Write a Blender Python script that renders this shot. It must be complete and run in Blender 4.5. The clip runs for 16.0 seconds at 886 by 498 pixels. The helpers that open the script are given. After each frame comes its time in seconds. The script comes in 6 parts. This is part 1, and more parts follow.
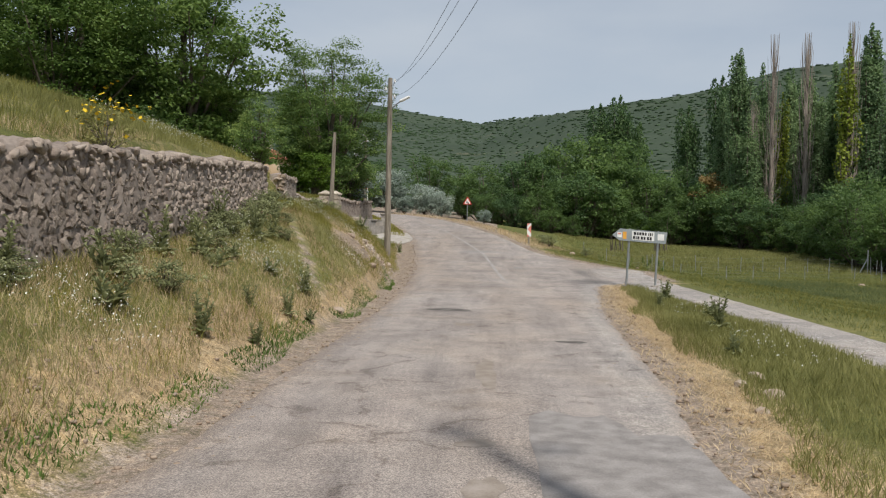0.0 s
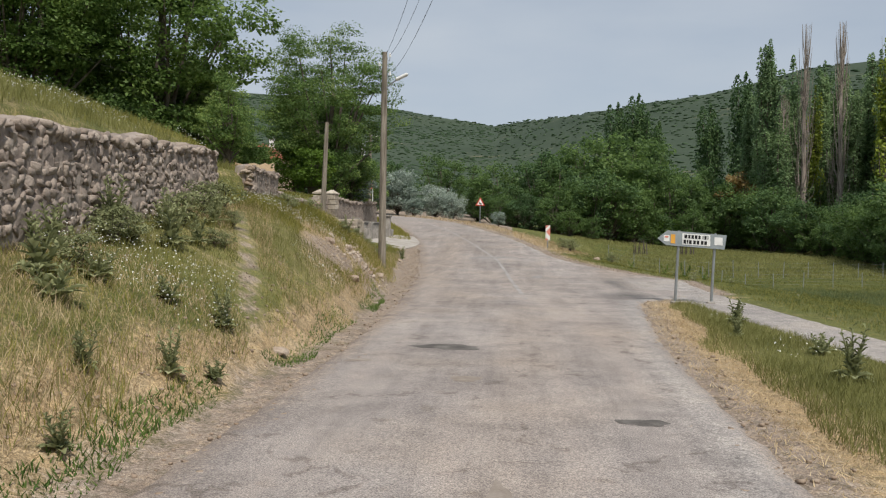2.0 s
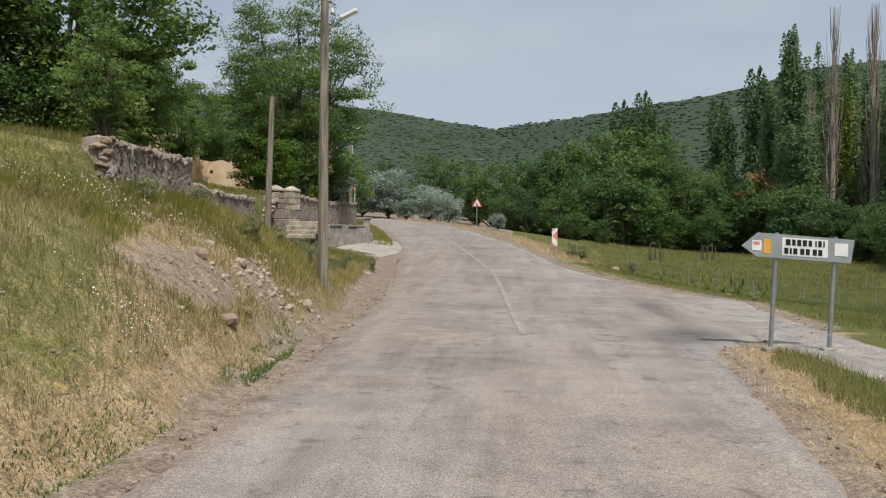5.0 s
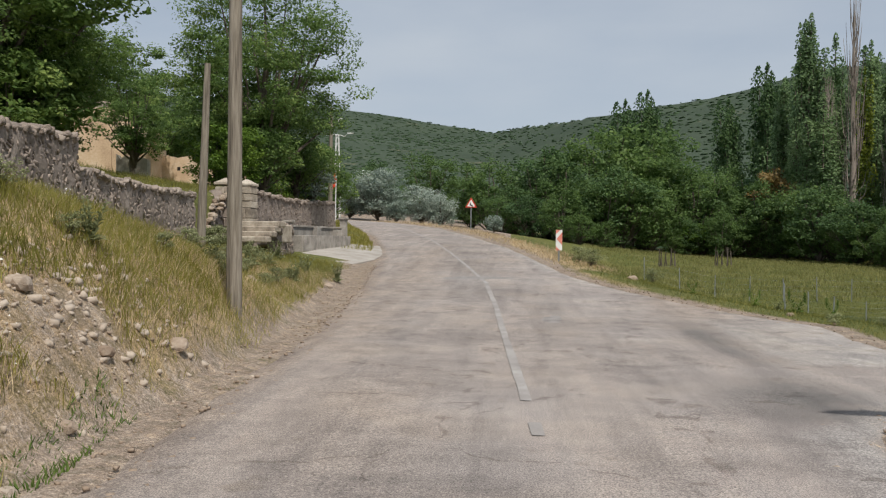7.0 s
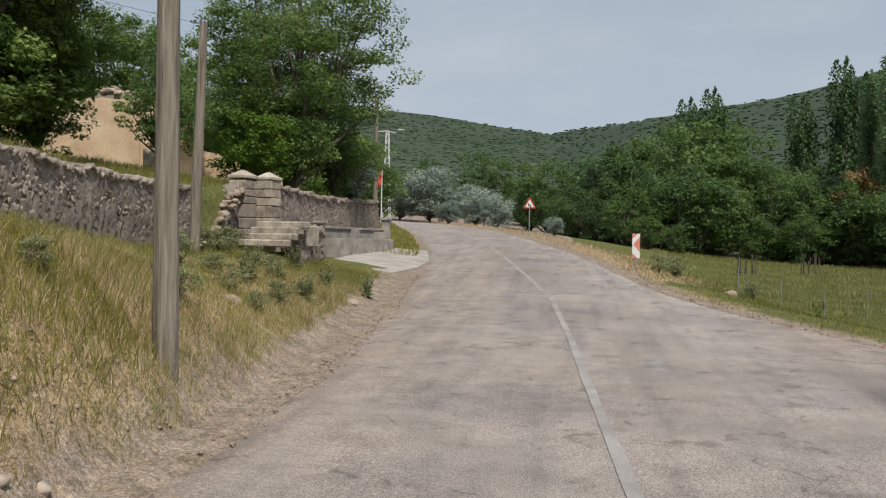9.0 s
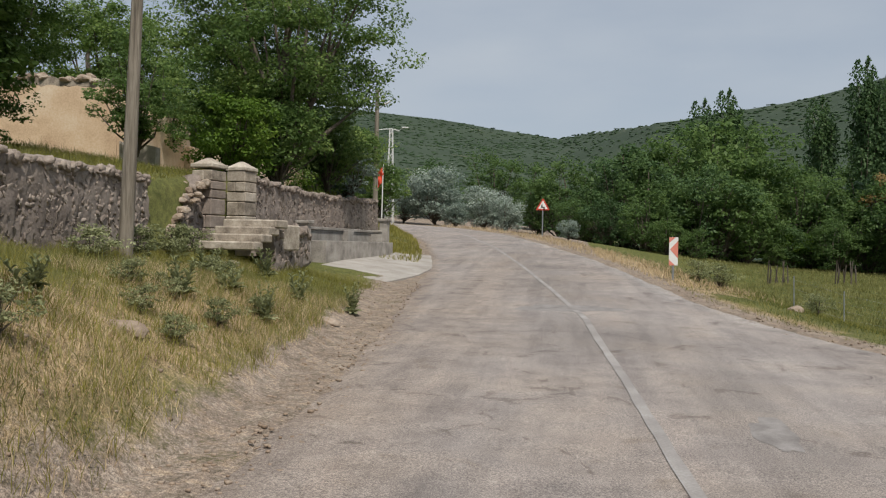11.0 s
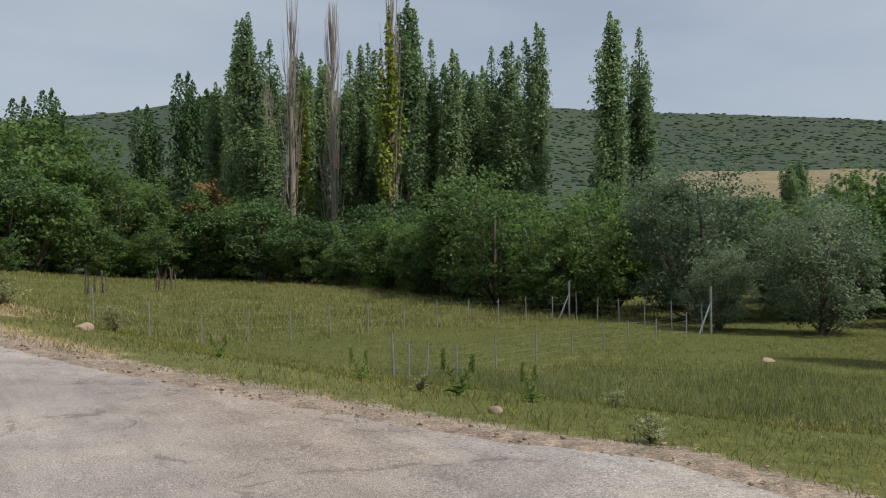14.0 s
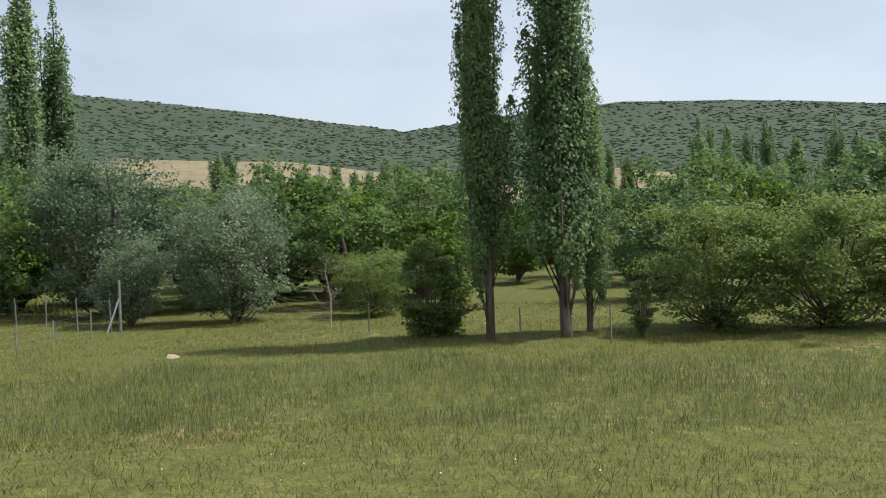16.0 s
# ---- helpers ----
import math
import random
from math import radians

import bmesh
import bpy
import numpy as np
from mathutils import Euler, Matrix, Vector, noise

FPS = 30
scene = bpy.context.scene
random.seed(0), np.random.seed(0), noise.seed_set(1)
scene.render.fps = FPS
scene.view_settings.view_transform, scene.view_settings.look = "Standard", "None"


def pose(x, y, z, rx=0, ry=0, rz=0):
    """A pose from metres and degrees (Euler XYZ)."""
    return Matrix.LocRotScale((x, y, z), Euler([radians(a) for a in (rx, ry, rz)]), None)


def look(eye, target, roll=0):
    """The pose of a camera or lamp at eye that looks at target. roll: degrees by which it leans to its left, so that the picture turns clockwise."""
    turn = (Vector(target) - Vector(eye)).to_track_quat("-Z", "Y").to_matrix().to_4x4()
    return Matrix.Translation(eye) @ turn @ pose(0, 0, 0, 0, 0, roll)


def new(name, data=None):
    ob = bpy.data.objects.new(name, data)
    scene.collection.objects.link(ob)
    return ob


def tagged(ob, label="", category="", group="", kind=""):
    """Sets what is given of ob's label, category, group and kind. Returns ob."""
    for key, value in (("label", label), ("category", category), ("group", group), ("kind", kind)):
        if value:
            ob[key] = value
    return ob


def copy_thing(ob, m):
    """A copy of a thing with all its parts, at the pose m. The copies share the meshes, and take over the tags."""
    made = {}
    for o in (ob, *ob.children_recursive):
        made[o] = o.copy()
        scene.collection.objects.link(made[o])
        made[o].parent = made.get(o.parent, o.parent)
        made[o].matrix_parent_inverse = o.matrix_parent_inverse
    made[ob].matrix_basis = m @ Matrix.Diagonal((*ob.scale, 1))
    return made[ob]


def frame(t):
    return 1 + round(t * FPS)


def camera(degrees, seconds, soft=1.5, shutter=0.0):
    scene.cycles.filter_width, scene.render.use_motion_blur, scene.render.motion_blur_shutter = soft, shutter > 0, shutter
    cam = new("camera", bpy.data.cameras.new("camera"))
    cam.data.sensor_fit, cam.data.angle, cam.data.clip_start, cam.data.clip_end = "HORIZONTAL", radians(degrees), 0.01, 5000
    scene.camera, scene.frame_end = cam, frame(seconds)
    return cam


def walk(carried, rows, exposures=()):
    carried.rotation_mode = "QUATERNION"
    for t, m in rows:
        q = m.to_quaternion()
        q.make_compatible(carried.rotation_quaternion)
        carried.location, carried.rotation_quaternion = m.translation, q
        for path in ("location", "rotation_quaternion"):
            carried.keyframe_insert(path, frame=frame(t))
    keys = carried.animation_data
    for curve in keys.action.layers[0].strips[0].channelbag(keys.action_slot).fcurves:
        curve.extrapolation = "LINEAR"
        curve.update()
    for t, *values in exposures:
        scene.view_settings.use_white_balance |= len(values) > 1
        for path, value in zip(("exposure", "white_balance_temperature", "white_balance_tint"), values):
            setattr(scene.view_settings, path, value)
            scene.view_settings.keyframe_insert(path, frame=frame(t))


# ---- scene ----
cam = camera(55.0, 16.0, 1.2)
PATH = [
    (0, (0.0, 0.0, 1.651), (-0.124, 1.996, 1.603), 1.1),
    (0.5, (-0.011, 1.251, 1.658), (-0.15, 3.246, 1.612), 0.8),
    (1, (-0.001, 2.545, 1.648), (-0.149, 4.539, 1.603), 0.8),
    (1.5, (-0.01, 3.839, 1.645), (-0.169, 5.832, 1.602), 0.9),
    (2, (-0.036, 5.097, 1.643), (-0.194, 7.09, 1.602), 0.9),
    (2.5, (-0.033, 6.399, 1.657), (-0.192, 8.392, 1.617), 0.8),
    (3, (0.004, 7.794, 1.649), (-0.158, 9.787, 1.612), 0.7),
    (3.5, (0.048, 9.183, 1.634), (-0.115, 11.176, 1.599), 0.7),
    (4, (0.071, 10.563, 1.648), (-0.093, 12.556, 1.615), 0.6),
    (6.5, (0.126, 17.144, 1.66), (-0.038, 19.138, 1.635), 0.6),
    (7, (0.118, 18.769, 1.619), (-0.041, 20.762, 1.598), 0.6),
    (7.5, (0.092, 20.041, 1.621), (-0.067, 22.035, 1.603), 0.6),
    (8, (0.0, 21.304, 1.65), (-0.164, 23.297, 1.633), 0.8),
    (8.5, (-0.124, 22.513, 1.685), (-0.35, 24.5, 1.667), 0.9),
    (9, (-0.287, 23.672, 1.706), (-0.575, 25.651, 1.688), 1.0),
    (11.5, (-0.883, 28.488, 1.667), (-1.186, 30.465, 1.663), 1.3),
    (12, (-0.746, 29.125, 1.657), (-0.84, 31.122, 1.663), 1.1),
    (12.5, (-0.53, 29.613, 1.652), (-0.366, 31.606, 1.668), 0.8),
    (13, (-0.19, 30.071, 1.666), (0.323, 32.004, 1.692), 0.7),
    (13.5, (0.297, 30.556, 1.652), (1.118, 32.38, 1.682), 0.2),
    (14, (0.837, 30.916, 1.627), (1.954, 32.575, 1.654), -0.4),
    (14.5, (1.303, 31.016, 1.646), (2.668, 32.477, 1.664), -1.0),
    (15, (1.826, 31.134, 1.618), (3.411, 32.354, 1.624), -1.6),
    (15.5, (2.25, 31.2, 1.614), (4.003, 32.163, 1.605), -2.1),
    (16, (2.691, 31.27, 1.646), (4.575, 31.942, 1.62), -2.0),
]
walk(cam, [(t, look(eye, target, roll)) for t, eye, target, roll in PATH],
     exposures=[(0, 0.42), (9, 0.36), (12, 0.25), (13, 0.22), (13.5, 0.2), (14, 0.38), (15, 0.85), (16, 0.95)])

# ---- world and sun ----
SUN_AZ, SUN_EL = 153.0, 56.0
world = bpy.data.worlds.new("world")
scene.world = world
world.use_nodes = True
wn, wl = world.node_tree.nodes, world.node_tree.links
sky = wn.new("ShaderNodeTexSky")
sky.sky_type, sky.sun_disc = "NISHITA", False
sky.sun_elevation, sky.sun_rotation = radians(SUN_EL), radians(SUN_AZ)
sky.air_density, sky.dust_density, sky.ozone_density, sky.altitude = 1.0, 3.0, 1.5, 900
wc = wn.new("ShaderNodeTexCoord")
wmap = wn.new("ShaderNodeMapping")
wmap.inputs["Scale"].default_value = (1.6, 1.6, 5.0)
wnoise = wn.new("ShaderNodeTexNoise")
wnoise.inputs["Scale"].default_value, wnoise.inputs["Detail"].default_value = 1.3, 6
wramp = wn.new("ShaderNodeValToRGB")
wramp.color_ramp.elements[0].position, wramp.color_ramp.elements[1].position = 0.3, 0.75
wramp.color_ramp.elements[0].color, wramp.color_ramp.elements[1].color = (0.5, 0.5, 0.5, 1), (1, 1, 1, 1)
wmix = wn.new("ShaderNodeMixRGB")
wmix.inputs[2].default_value = (5.5, 6.05, 6.7, 1)
wl.new(wc.outputs["Generated"], wmap.inputs[0])
wl.new(wmap.outputs[0], wnoise.inputs["Vector"])
wl.new(wnoise.outputs["Fac"], wramp.inputs[0])
wl.new(wramp.outputs[0], wmix.inputs[0])
wl.new(sky.outputs[0], wmix.inputs[1])
wl.new(wmix.outputs[0], wn["Background"].inputs[0])
wn["Background"].inputs[1].default_value = 0.073

sun = new("sun", bpy.data.lights.new("sun", "SUN"))
sun.data.energy, sun.data.angle, sun.data.color = 2.9, radians(2.5), (1.0, 0.95, 0.87)
az, el = radians(SUN_AZ), radians(SUN_EL)
to_sun = Vector((math.sin(az) * math.cos(el), math.cos(az) * math.cos(el), math.sin(el)))
sun.matrix_world = look(to_sun * 50, (0, 0, 0))


# ---- materials ----
def material(name, stops, scale=4.0, rough=0.85, bump=0.3, bump_scale=None, fine=None, metal=0.0,
             space="Object", island=0.0, objrand=0.0, translucent=0.0, stretch=(1, 1, 1)):
    """Noise-driven colour between the stops, a second finer grain, bump, and variation per piece."""
    m = bpy.data.materials.new(name)
    m.use_nodes = True
    n, l = m.node_tree.nodes, m.node_tree.links
    b = n["Principled BSDF"]
    b.inputs["Roughness"].default_value, b.inputs["Metallic"].default_value = rough, metal
    b.inputs["Specular IOR Level"].default_value = 0.25
    if space == "World":
        geo = n.new("ShaderNodeNewGeometry")
        vec = geo.outputs["Position"]
    else:
        vec = n.new("ShaderNodeTexCoord").outputs["Object"]
    mp = n.new("ShaderNodeMapping")
    mp.inputs["Scale"].default_value = stretch
    l.new(vec, mp.inputs[0])
    vec = mp.outputs[0]
    a = n.new("ShaderNodeTexNoise")
    a.inputs["Scale"].default_value, a.inputs["Detail"].default_value = scale, 5
    l.new(vec, a.inputs["Vector"])
    f = n.new("ShaderNodeTexNoise")
    f.inputs["Scale"].default_value, f.inputs["Detail"].default_value = fine or scale * 12, 3
    l.new(vec, f.inputs["Vector"])
    add = n.new("ShaderNodeMath")
    add.operation = "MULTIPLY_ADD"
    l.new(f.outputs["Fac"], add.inputs[0])
    add.inputs[1].default_value = 0.45
    l.new(a.outputs["Fac"], add.inputs[2])
    value = add.outputs[0]
    for amount, source in ((island, "island"), (objrand, "object")):
        if amount:
            node = n.new("ShaderNodeNewGeometry") if source == "island" else n.new("ShaderNodeObjectInfo")
            out = node.outputs["Random Per Island"] if source == "island" else node.outputs["Random"]
            more = n.new("ShaderNodeMath")
            more.operation = "MULTIPLY_ADD"
            l.new(out, more.inputs[0])
            more.inputs[1].default_value = amount
            l.new(value, more.inputs[2])
            sub = n.new("ShaderNodeMath")
            sub.operation = "SUBTRACT"
            l.new(more.outputs[0], sub.inputs[0])
            sub.inputs[1].default_value = amount / 2
            value = sub.outputs[0]
    ramp = n.new("ShaderNodeValToRGB")
    els = ramp.color_ramp.elements
    while len(els) < len(stops):
        els.new(0.5)
    for k, (e, c) in enumerate(zip(els, stops)):
        e.position = 0.42 + 0.62 * k / max(1, len(stops) - 1) if len(stops) > 1 else 0.5
        e.color = (*c, 1)
    if len(stops) > 1:
        els[0].position, els[-1].position = 0.45, 1.0
    l.new(value, ramp.inputs[0])
    l.new(ramp.outputs[0], b.inputs["Base Color"])
    if bump:
        bn = n.new("ShaderNodeTexNoise")
        bn.inputs["Scale"].default_value, bn.inputs["Detail"].default_value = bump_scale or scale * 8, 4
        l.new(vec, bn.inputs["Vector"])
        bp = n.new("ShaderNodeBump")
        bp.inputs["Strength"].default_value, bp.inputs["Distance"].default_value = bump, 0.02
        l.new(bn.outputs["Fac"], bp.inputs["Height"])
        l.new(bp.outputs[0], b.inputs["Normal"])
    if translucent:
        tr = n.new("ShaderNodeBsdfTranslucent")
        l.new(ramp.outputs[0], tr.inputs[0])
        mx = n.new("ShaderNodeMixShader")
        mx.inputs[0].default_value = translucent
        l.new(b.outputs[0], mx.inputs[1])
        l.new(tr.outputs[0], mx.inputs[2])
        l.new(mx.outputs[0], n["Material Output"].inputs[0])
    return m


def leafmat(name, a, b, c, rough=0.55, thin=0.38, gain=1.5):
    lift = lambda q: tuple(min(0.7, v * gain) for v in q)  # noqa: E731
    return material(name, (lift(a), lift(b), lift(c)), scale=0.5, rough=rough, bump=0, fine=3.0, island=0.3, objrand=0.25, translucent=thin)


M_STONE = material("rubble_stone", ((0.188, 0.152, 0.126), (0.278, 0.228, 0.192), (0.38, 0.32, 0.27)), 5.0, 0.95, 0.9, 26, 45, objrand=0.22, island=0.22)
M_MORTAR = material("lime_mortar", ((0.155, 0.125, 0.108), (0.27, 0.224, 0.192), (0.37, 0.315, 0.272)), 1.2, 0.95, 1.0, 11, 22, space="World")
M_PALE = material("pale_limestone", ((0.19, 0.158, 0.125), (0.38, 0.325, 0.262), (0.55, 0.49, 0.41)), 3.5, 0.9, 1.0, 12, 30, objrand=0.3)
M_PLASTER = material("peach_plaster", ((0.42, 0.285, 0.185), (0.60, 0.44, 0.295), (0.70, 0.58, 0.44)), 0.7, 0.9, 0.3, 8, 12, space="World")
M_CONC = material("grey_concrete", ((0.17, 0.153, 0.135), (0.33, 0.30, 0.265), (0.47, 0.435, 0.39)), 2.6, 0.85, 0.35, 20, 30, space="World")
M_POLE = material("weathered_wood", ((0.09, 0.075, 0.06), (0.22, 0.19, 0.15), (0.36, 0.32, 0.265)), 16, 0.9, 0.9, 40, 60, stretch=(1, 1, 0.06))
M_BARK = material("bark", ((0.05, 0.04, 0.03), (0.12, 0.10, 0.08), (0.20, 0.17, 0.14)), 6, 0.95, 0.7, 30, 30, stretch=(1, 1, 0.25))
M_DEADWOOD = material("bleached_wood", ((0.16, 0.13, 0.11), (0.28, 0.235, 0.20), (0.42, 0.37, 0.32)), 3, 0.9, 0.4, 30, 30, stretch=(1, 1, 0.15), objrand=0.2)
M_STEEL = material("galvanised_steel", ((0.28, 0.30, 0.31), (0.42, 0.44, 0.45)), 6, 0.5, 0.05, metal=0.7)
M_GREY = material("grey_sign_back", ((0.22, 0.25, 0.26), (0.30, 0.33, 0.34)), 5, 0.6, 0.05)
M_WHITE = material("white_paint", ((0.62, 0.62, 0.60), (0.80, 0.80, 0.78)), 5, 0.5, 0.03)
M_BLACK = material("black_paint", ((0.012, 0.012, 0.013), (0.025, 0.025, 0.025)), 5, 0.5, 0)
M_RED = material("red_paint", ((0.45, 0.05, 0.03), (0.62, 0.09, 0.06)), 4, 0.5, 0.02)
M_FADED = material("faded_red", ((0.55, 0.17, 0.12), (0.72, 0.28, 0.22)), 4, 0.5, 0.02)
M_ORANGE = material("orange_paint", ((0.60, 0.28, 0.04), (0.75, 0.40, 0.08)), 4, 0.5, 0.02)
M_CABLE = material("cable", ((0.015, 0.015, 0.016), (0.03, 0.03, 0.03)), 4, 0.6, 0)
M_TILE = material("roof_tile", ((0.30, 0.095, 0.06), (0.42, 0.15, 0.095)), 2, 0.85, 0.5, 10)
M_CLOTH = material("flag_cloth", ((0.55, 0.06, 0.03), (0.72, 0.10, 0.05)), 3, 0.8, 0.1)

L_WALNUT = leafmat("walnut_leaf", (0.026, 0.048, 0.012), (0.050, 0.082, 0.020), (0.092, 0.128, 0.034), gain=2.4, thin=0.45)
L_LOCUST = leafmat("locust_leaf", (0.028, 0.048, 0.014), (0.056, 0.090, 0.026), (0.122, 0.155, 0.046), gain=2.6, thin=0.52)
L_BELT = leafmat("thicket_leaf", (0.045, 0.076, 0.025), (0.060, 0.098, 0.030), (0.084, 0.126, 0.036), gain=2.0, thin=0.5)
L_LIME = leafmat("lime_leaf", (0.045, 0.085, 0.012), (0.085, 0.15, 0.020), (0.15, 0.22, 0.035), gain=1.3)
L_POPLAR = leafmat("poplar_leaf", (0.045, 0.074, 0.034), (0.078, 0.118, 0.052), (0.125, 0.168, 0.078), gain=2.35, thin=0.48)
L_SHADE = leafmat("shaded_thicket_leaf", (0.030, 0.056, 0.022), (0.046, 0.080, 0.030), (0.070, 0.110, 0.036), gain=2.0, thin=0.45)
L_OLIVE = leafmat("olive_thicket_leaf", (0.060, 0.088, 0.026), (0.084, 0.116, 0.034), (0.120, 0.150, 0.046), gain=2.0, thin=0.5)
L_YELLOW = leafmat("yellowing_leaf", (0.060, 0.085, 0.012), (0.13, 0.17, 0.022), (0.22, 0.25, 0.04))
L_WILLOW = leafmat("willow_leaf", (0.052, 0.085, 0.048), (0.105, 0.145, 0.085), (0.18, 0.225, 0.14), gain=1.5, thin=0.45)
L_SILVER = leafmat("silver_leaf", (0.10, 0.135, 0.11), (0.20, 0.24, 0.20), (0.33, 0.37, 0.32))
L_MULLEIN = leafmat("mullein_leaf", (0.080, 0.090, 0.042), (0.145, 0.155, 0.078), (0.225, 0.235, 0.135), rough=0.9, gain=1.95)
L_RUST = leafmat("rusty_leaf", (0.06, 0.06, 0.015), (0.13, 0.085, 0.025), (0.18, 0.13, 0.05))
G_GREEN = leafmat("grass_green", (0.092, 0.094, 0.029), (0.155, 0.155, 0.051), (0.238, 0.228, 0.090), rough=0.7, gain=1.4)
G_MEADOW = leafmat("meadow_green", (0.056, 0.070, 0.017), (0.102, 0.116, 0.029), (0.158, 0.165, 0.050), rough=0.7, gain=1.2)
G_LUSH = leafmat("grass_lush", (0.030, 0.062, 0.012), (0.060, 0.105, 0.022), (0.11, 0.155, 0.04), rough=0.7)
G_STRAW = leafmat("grass_straw", (0.22, 0.16, 0.09), (0.36, 0.275, 0.165), (0.50, 0.40, 0.255), rough=0.8, gain=1.4)
G_TALL = leafmat("grass_blue_green", (0.060, 0.085, 0.036), (0.105, 0.135, 0.058), (0.165, 0.190, 0.090), rough=0.7, gain=1.2)
G_OLIVE = leafmat("grass_olive", (0.10, 0.10, 0.020), (0.19, 0.178, 0.038), (0.30, 0.268, 0.082), rough=0.8, gain=1.3)
M_DAISY = material("daisy", ((0.62, 0.62, 0.56), (0.80, 0.80, 0.74)), 5, 0.8, 0)
M_YFLOWER = material("yellow_flower", ((0.62, 0.42, 0.02), (0.78, 0.55, 0.04)), 5, 0.8, 0)
M_SCRUB = leafmat("hill_scrub", (0.026, 0.044, 0.024), (0.036, 0.058, 0.031), (0.050, 0.076, 0.039), rough=0.9, thin=0.5, gain=2.7)


# ---- the lie of the land ----
def table(y, ys, vs):
    return np.interp(y, ys, vs)


ROAD_Y = [-30, 5, 9, 17, 20, 26, 30, 34, 35.6, 36.8, 38.5, 41, 44, 47, 53, 60, 70, 80, 88, 95, 100]
ROAD_R = [1.45, 1.55, 1.9, 2.25, 2.5, 3.2, 5.9, 6.0, 6.15, 5.5, 4.85, 4.0, 2.9, 2.1, 1.2, 0.1, -2.2, -5.0, -9.0, -15, -22]
ROAD_L = [-2.4, -2.4, -2.4, -2.4, -2.45, -2.8, -3.1, -3.4, -3.5, -3.6, -3.75, -4.0, -4.3, -4.7, -5.3, -6.3, -8.4, -11.4, -15, -20.5, -27]
FOOT_Y = [-30, 9, 13, 17, 22.4, 27.4, 31, 35, 40, 44, 48, 58, 66, 72]
FOOT_X = [-5.0, -5.2, -5.35, -5.75, -6.0, -6.9, -7.6, -8.3, -9.0, -9.5, -9.4, -9.5, -9.7, -12]
FOOT_Z = [0.8, 1.05, 1.3, 1.65, 2.1, 2.3, 1.95, 1.6, 1.35, 1.3, 1.05, 1.2, 2.2, 2.7]
TERR_Z = [2.2, 2.45, 2.7, 2.95, 3.05, 3.1, 3.2, 3.0, 2.85, 2.85, 3.2, 3.2, 3.4, 3.4]


def road_z(y):
    return 0.06 * 3.0 * np.logaddexp(0, (np.asarray(y, float) - 39) / 3.0)


def smooth(u):
    u = np.clip(u, 0, 1)
    return u * u * (3 - 2 * u)


def lumps(x, y, s, seed):
    r = np.random.RandomState(seed)
    out = 0
    for k in range(5):
        a, p, q = r.uniform(0, 6.28), r.uniform(0, 6.28), s * (1.0 + 0.8 * k)
        out = out + np.sin((x * math.cos(a) + y * math.sin(a)) * q + p + 1.3 * np.sin(q * 0.7 * (x * math.sin(a) - y * math.cos(a)) + k)) / (1 + 0.6 * k)
    return out / 2.5


def ground(x, y):
    x, y = np.asarray(x, float), np.asarray(y, float)
    xl, xr, zr = table(y, ROAD_Y, ROAD_L), table(y, ROAD_Y, ROAD_R), road_z(y)
    xf, zf, zt = table(y, FOOT_Y, FOOT_X), table(y, FOOT_Y, FOOT_Z), table(y, FOOT_Y, TERR_Z)
    u = np.clip((xl - 0.25 - x) / (xl - 0.25 - xf), 0, 1)
    s = table(y, [6, 14, 22, 30, 42, 50], [0.0, 0.03, 0.04, 0.04, 0.05, 0.02])
    v = np.clip((u - s) / (1 - s), 0, 1)
    low = zr + (np.maximum(zf, zr) - zr) * (1 - (1 - v) ** table(y, [10, 22, 28, 32, 36, 46], [1.7, 1.9, 3.2, 3.2, 1.9, 1.75])) * (0.7 + 0.3 * smooth(v * 8))
    low = low + 0.05 * lumps(x, y, 1.7, 3) * smooth(u * 6)
    d = np.maximum(xf - 0.15 - x, 0)
    wide = 0.25 + 3.0 * smooth(1 - np.abs(y - 25) / 2.2) + 6 * smooth((y - 66) / 3)
    near = smooth((26 - y) / 4)
    terrace = zt + near * 1.1 * (1 - np.exp(-d / 2.5)) + 0.13 * np.minimum(d, 22) + 0.10 * lumps(x, y, 0.6, 5)
    left = low + (np.maximum(terrace, low) - low) * smooth(d / wide)
    zm = table(y, [-30, 55, 105, 130], [-0.75, -0.7, 0.3, 0.8])
    off = np.where(y < 36, x - 6.3, x - xr - 0.5)
    right = zr - 0.04 * smooth((x - xr) / 0.6) + (zm - zr) * smooth(off / table(y, [55, 80, 100], [7.5, 14, 45])) + 0.05 * lumps(x, y, 0.9, 9) * smooth(off / 3)
    z = np.where(x < xl - 0.25, left, np.where(x > xr, right, zr))
    return z - 0.03 * ((x > xl) & (x < xr))


def gz(x, y):
    return float(ground(x, y))


# ---- mesh helpers ----
def fast_mesh(name, verts, faces, mat=None, smooth_shade=False):
    """A mesh from vertex rows and equal-sided face rows."""
    verts, faces = np.asarray(verts, np.float32), np.asarray(faces, np.int32)
    me = bpy.data.meshes.new(name)
    me.vertices.add(len(verts))
    me.vertices.foreach_set("co", verts.ravel())
    me.loops.add(faces.size)
    me.loops.foreach_set("vertex_index", faces.ravel())
    me.polygons.add(len(faces))
    me.polygons.foreach_set("loop_start", np.arange(len(faces), dtype=np.int32) * faces.shape[1])
    if smooth_shade:
        me.polygons.foreach_set("use_smooth", np.ones(len(faces), bool))
    if mat:
        me.materials.append(mat)
    me.update(calc_edges=True)
    return me


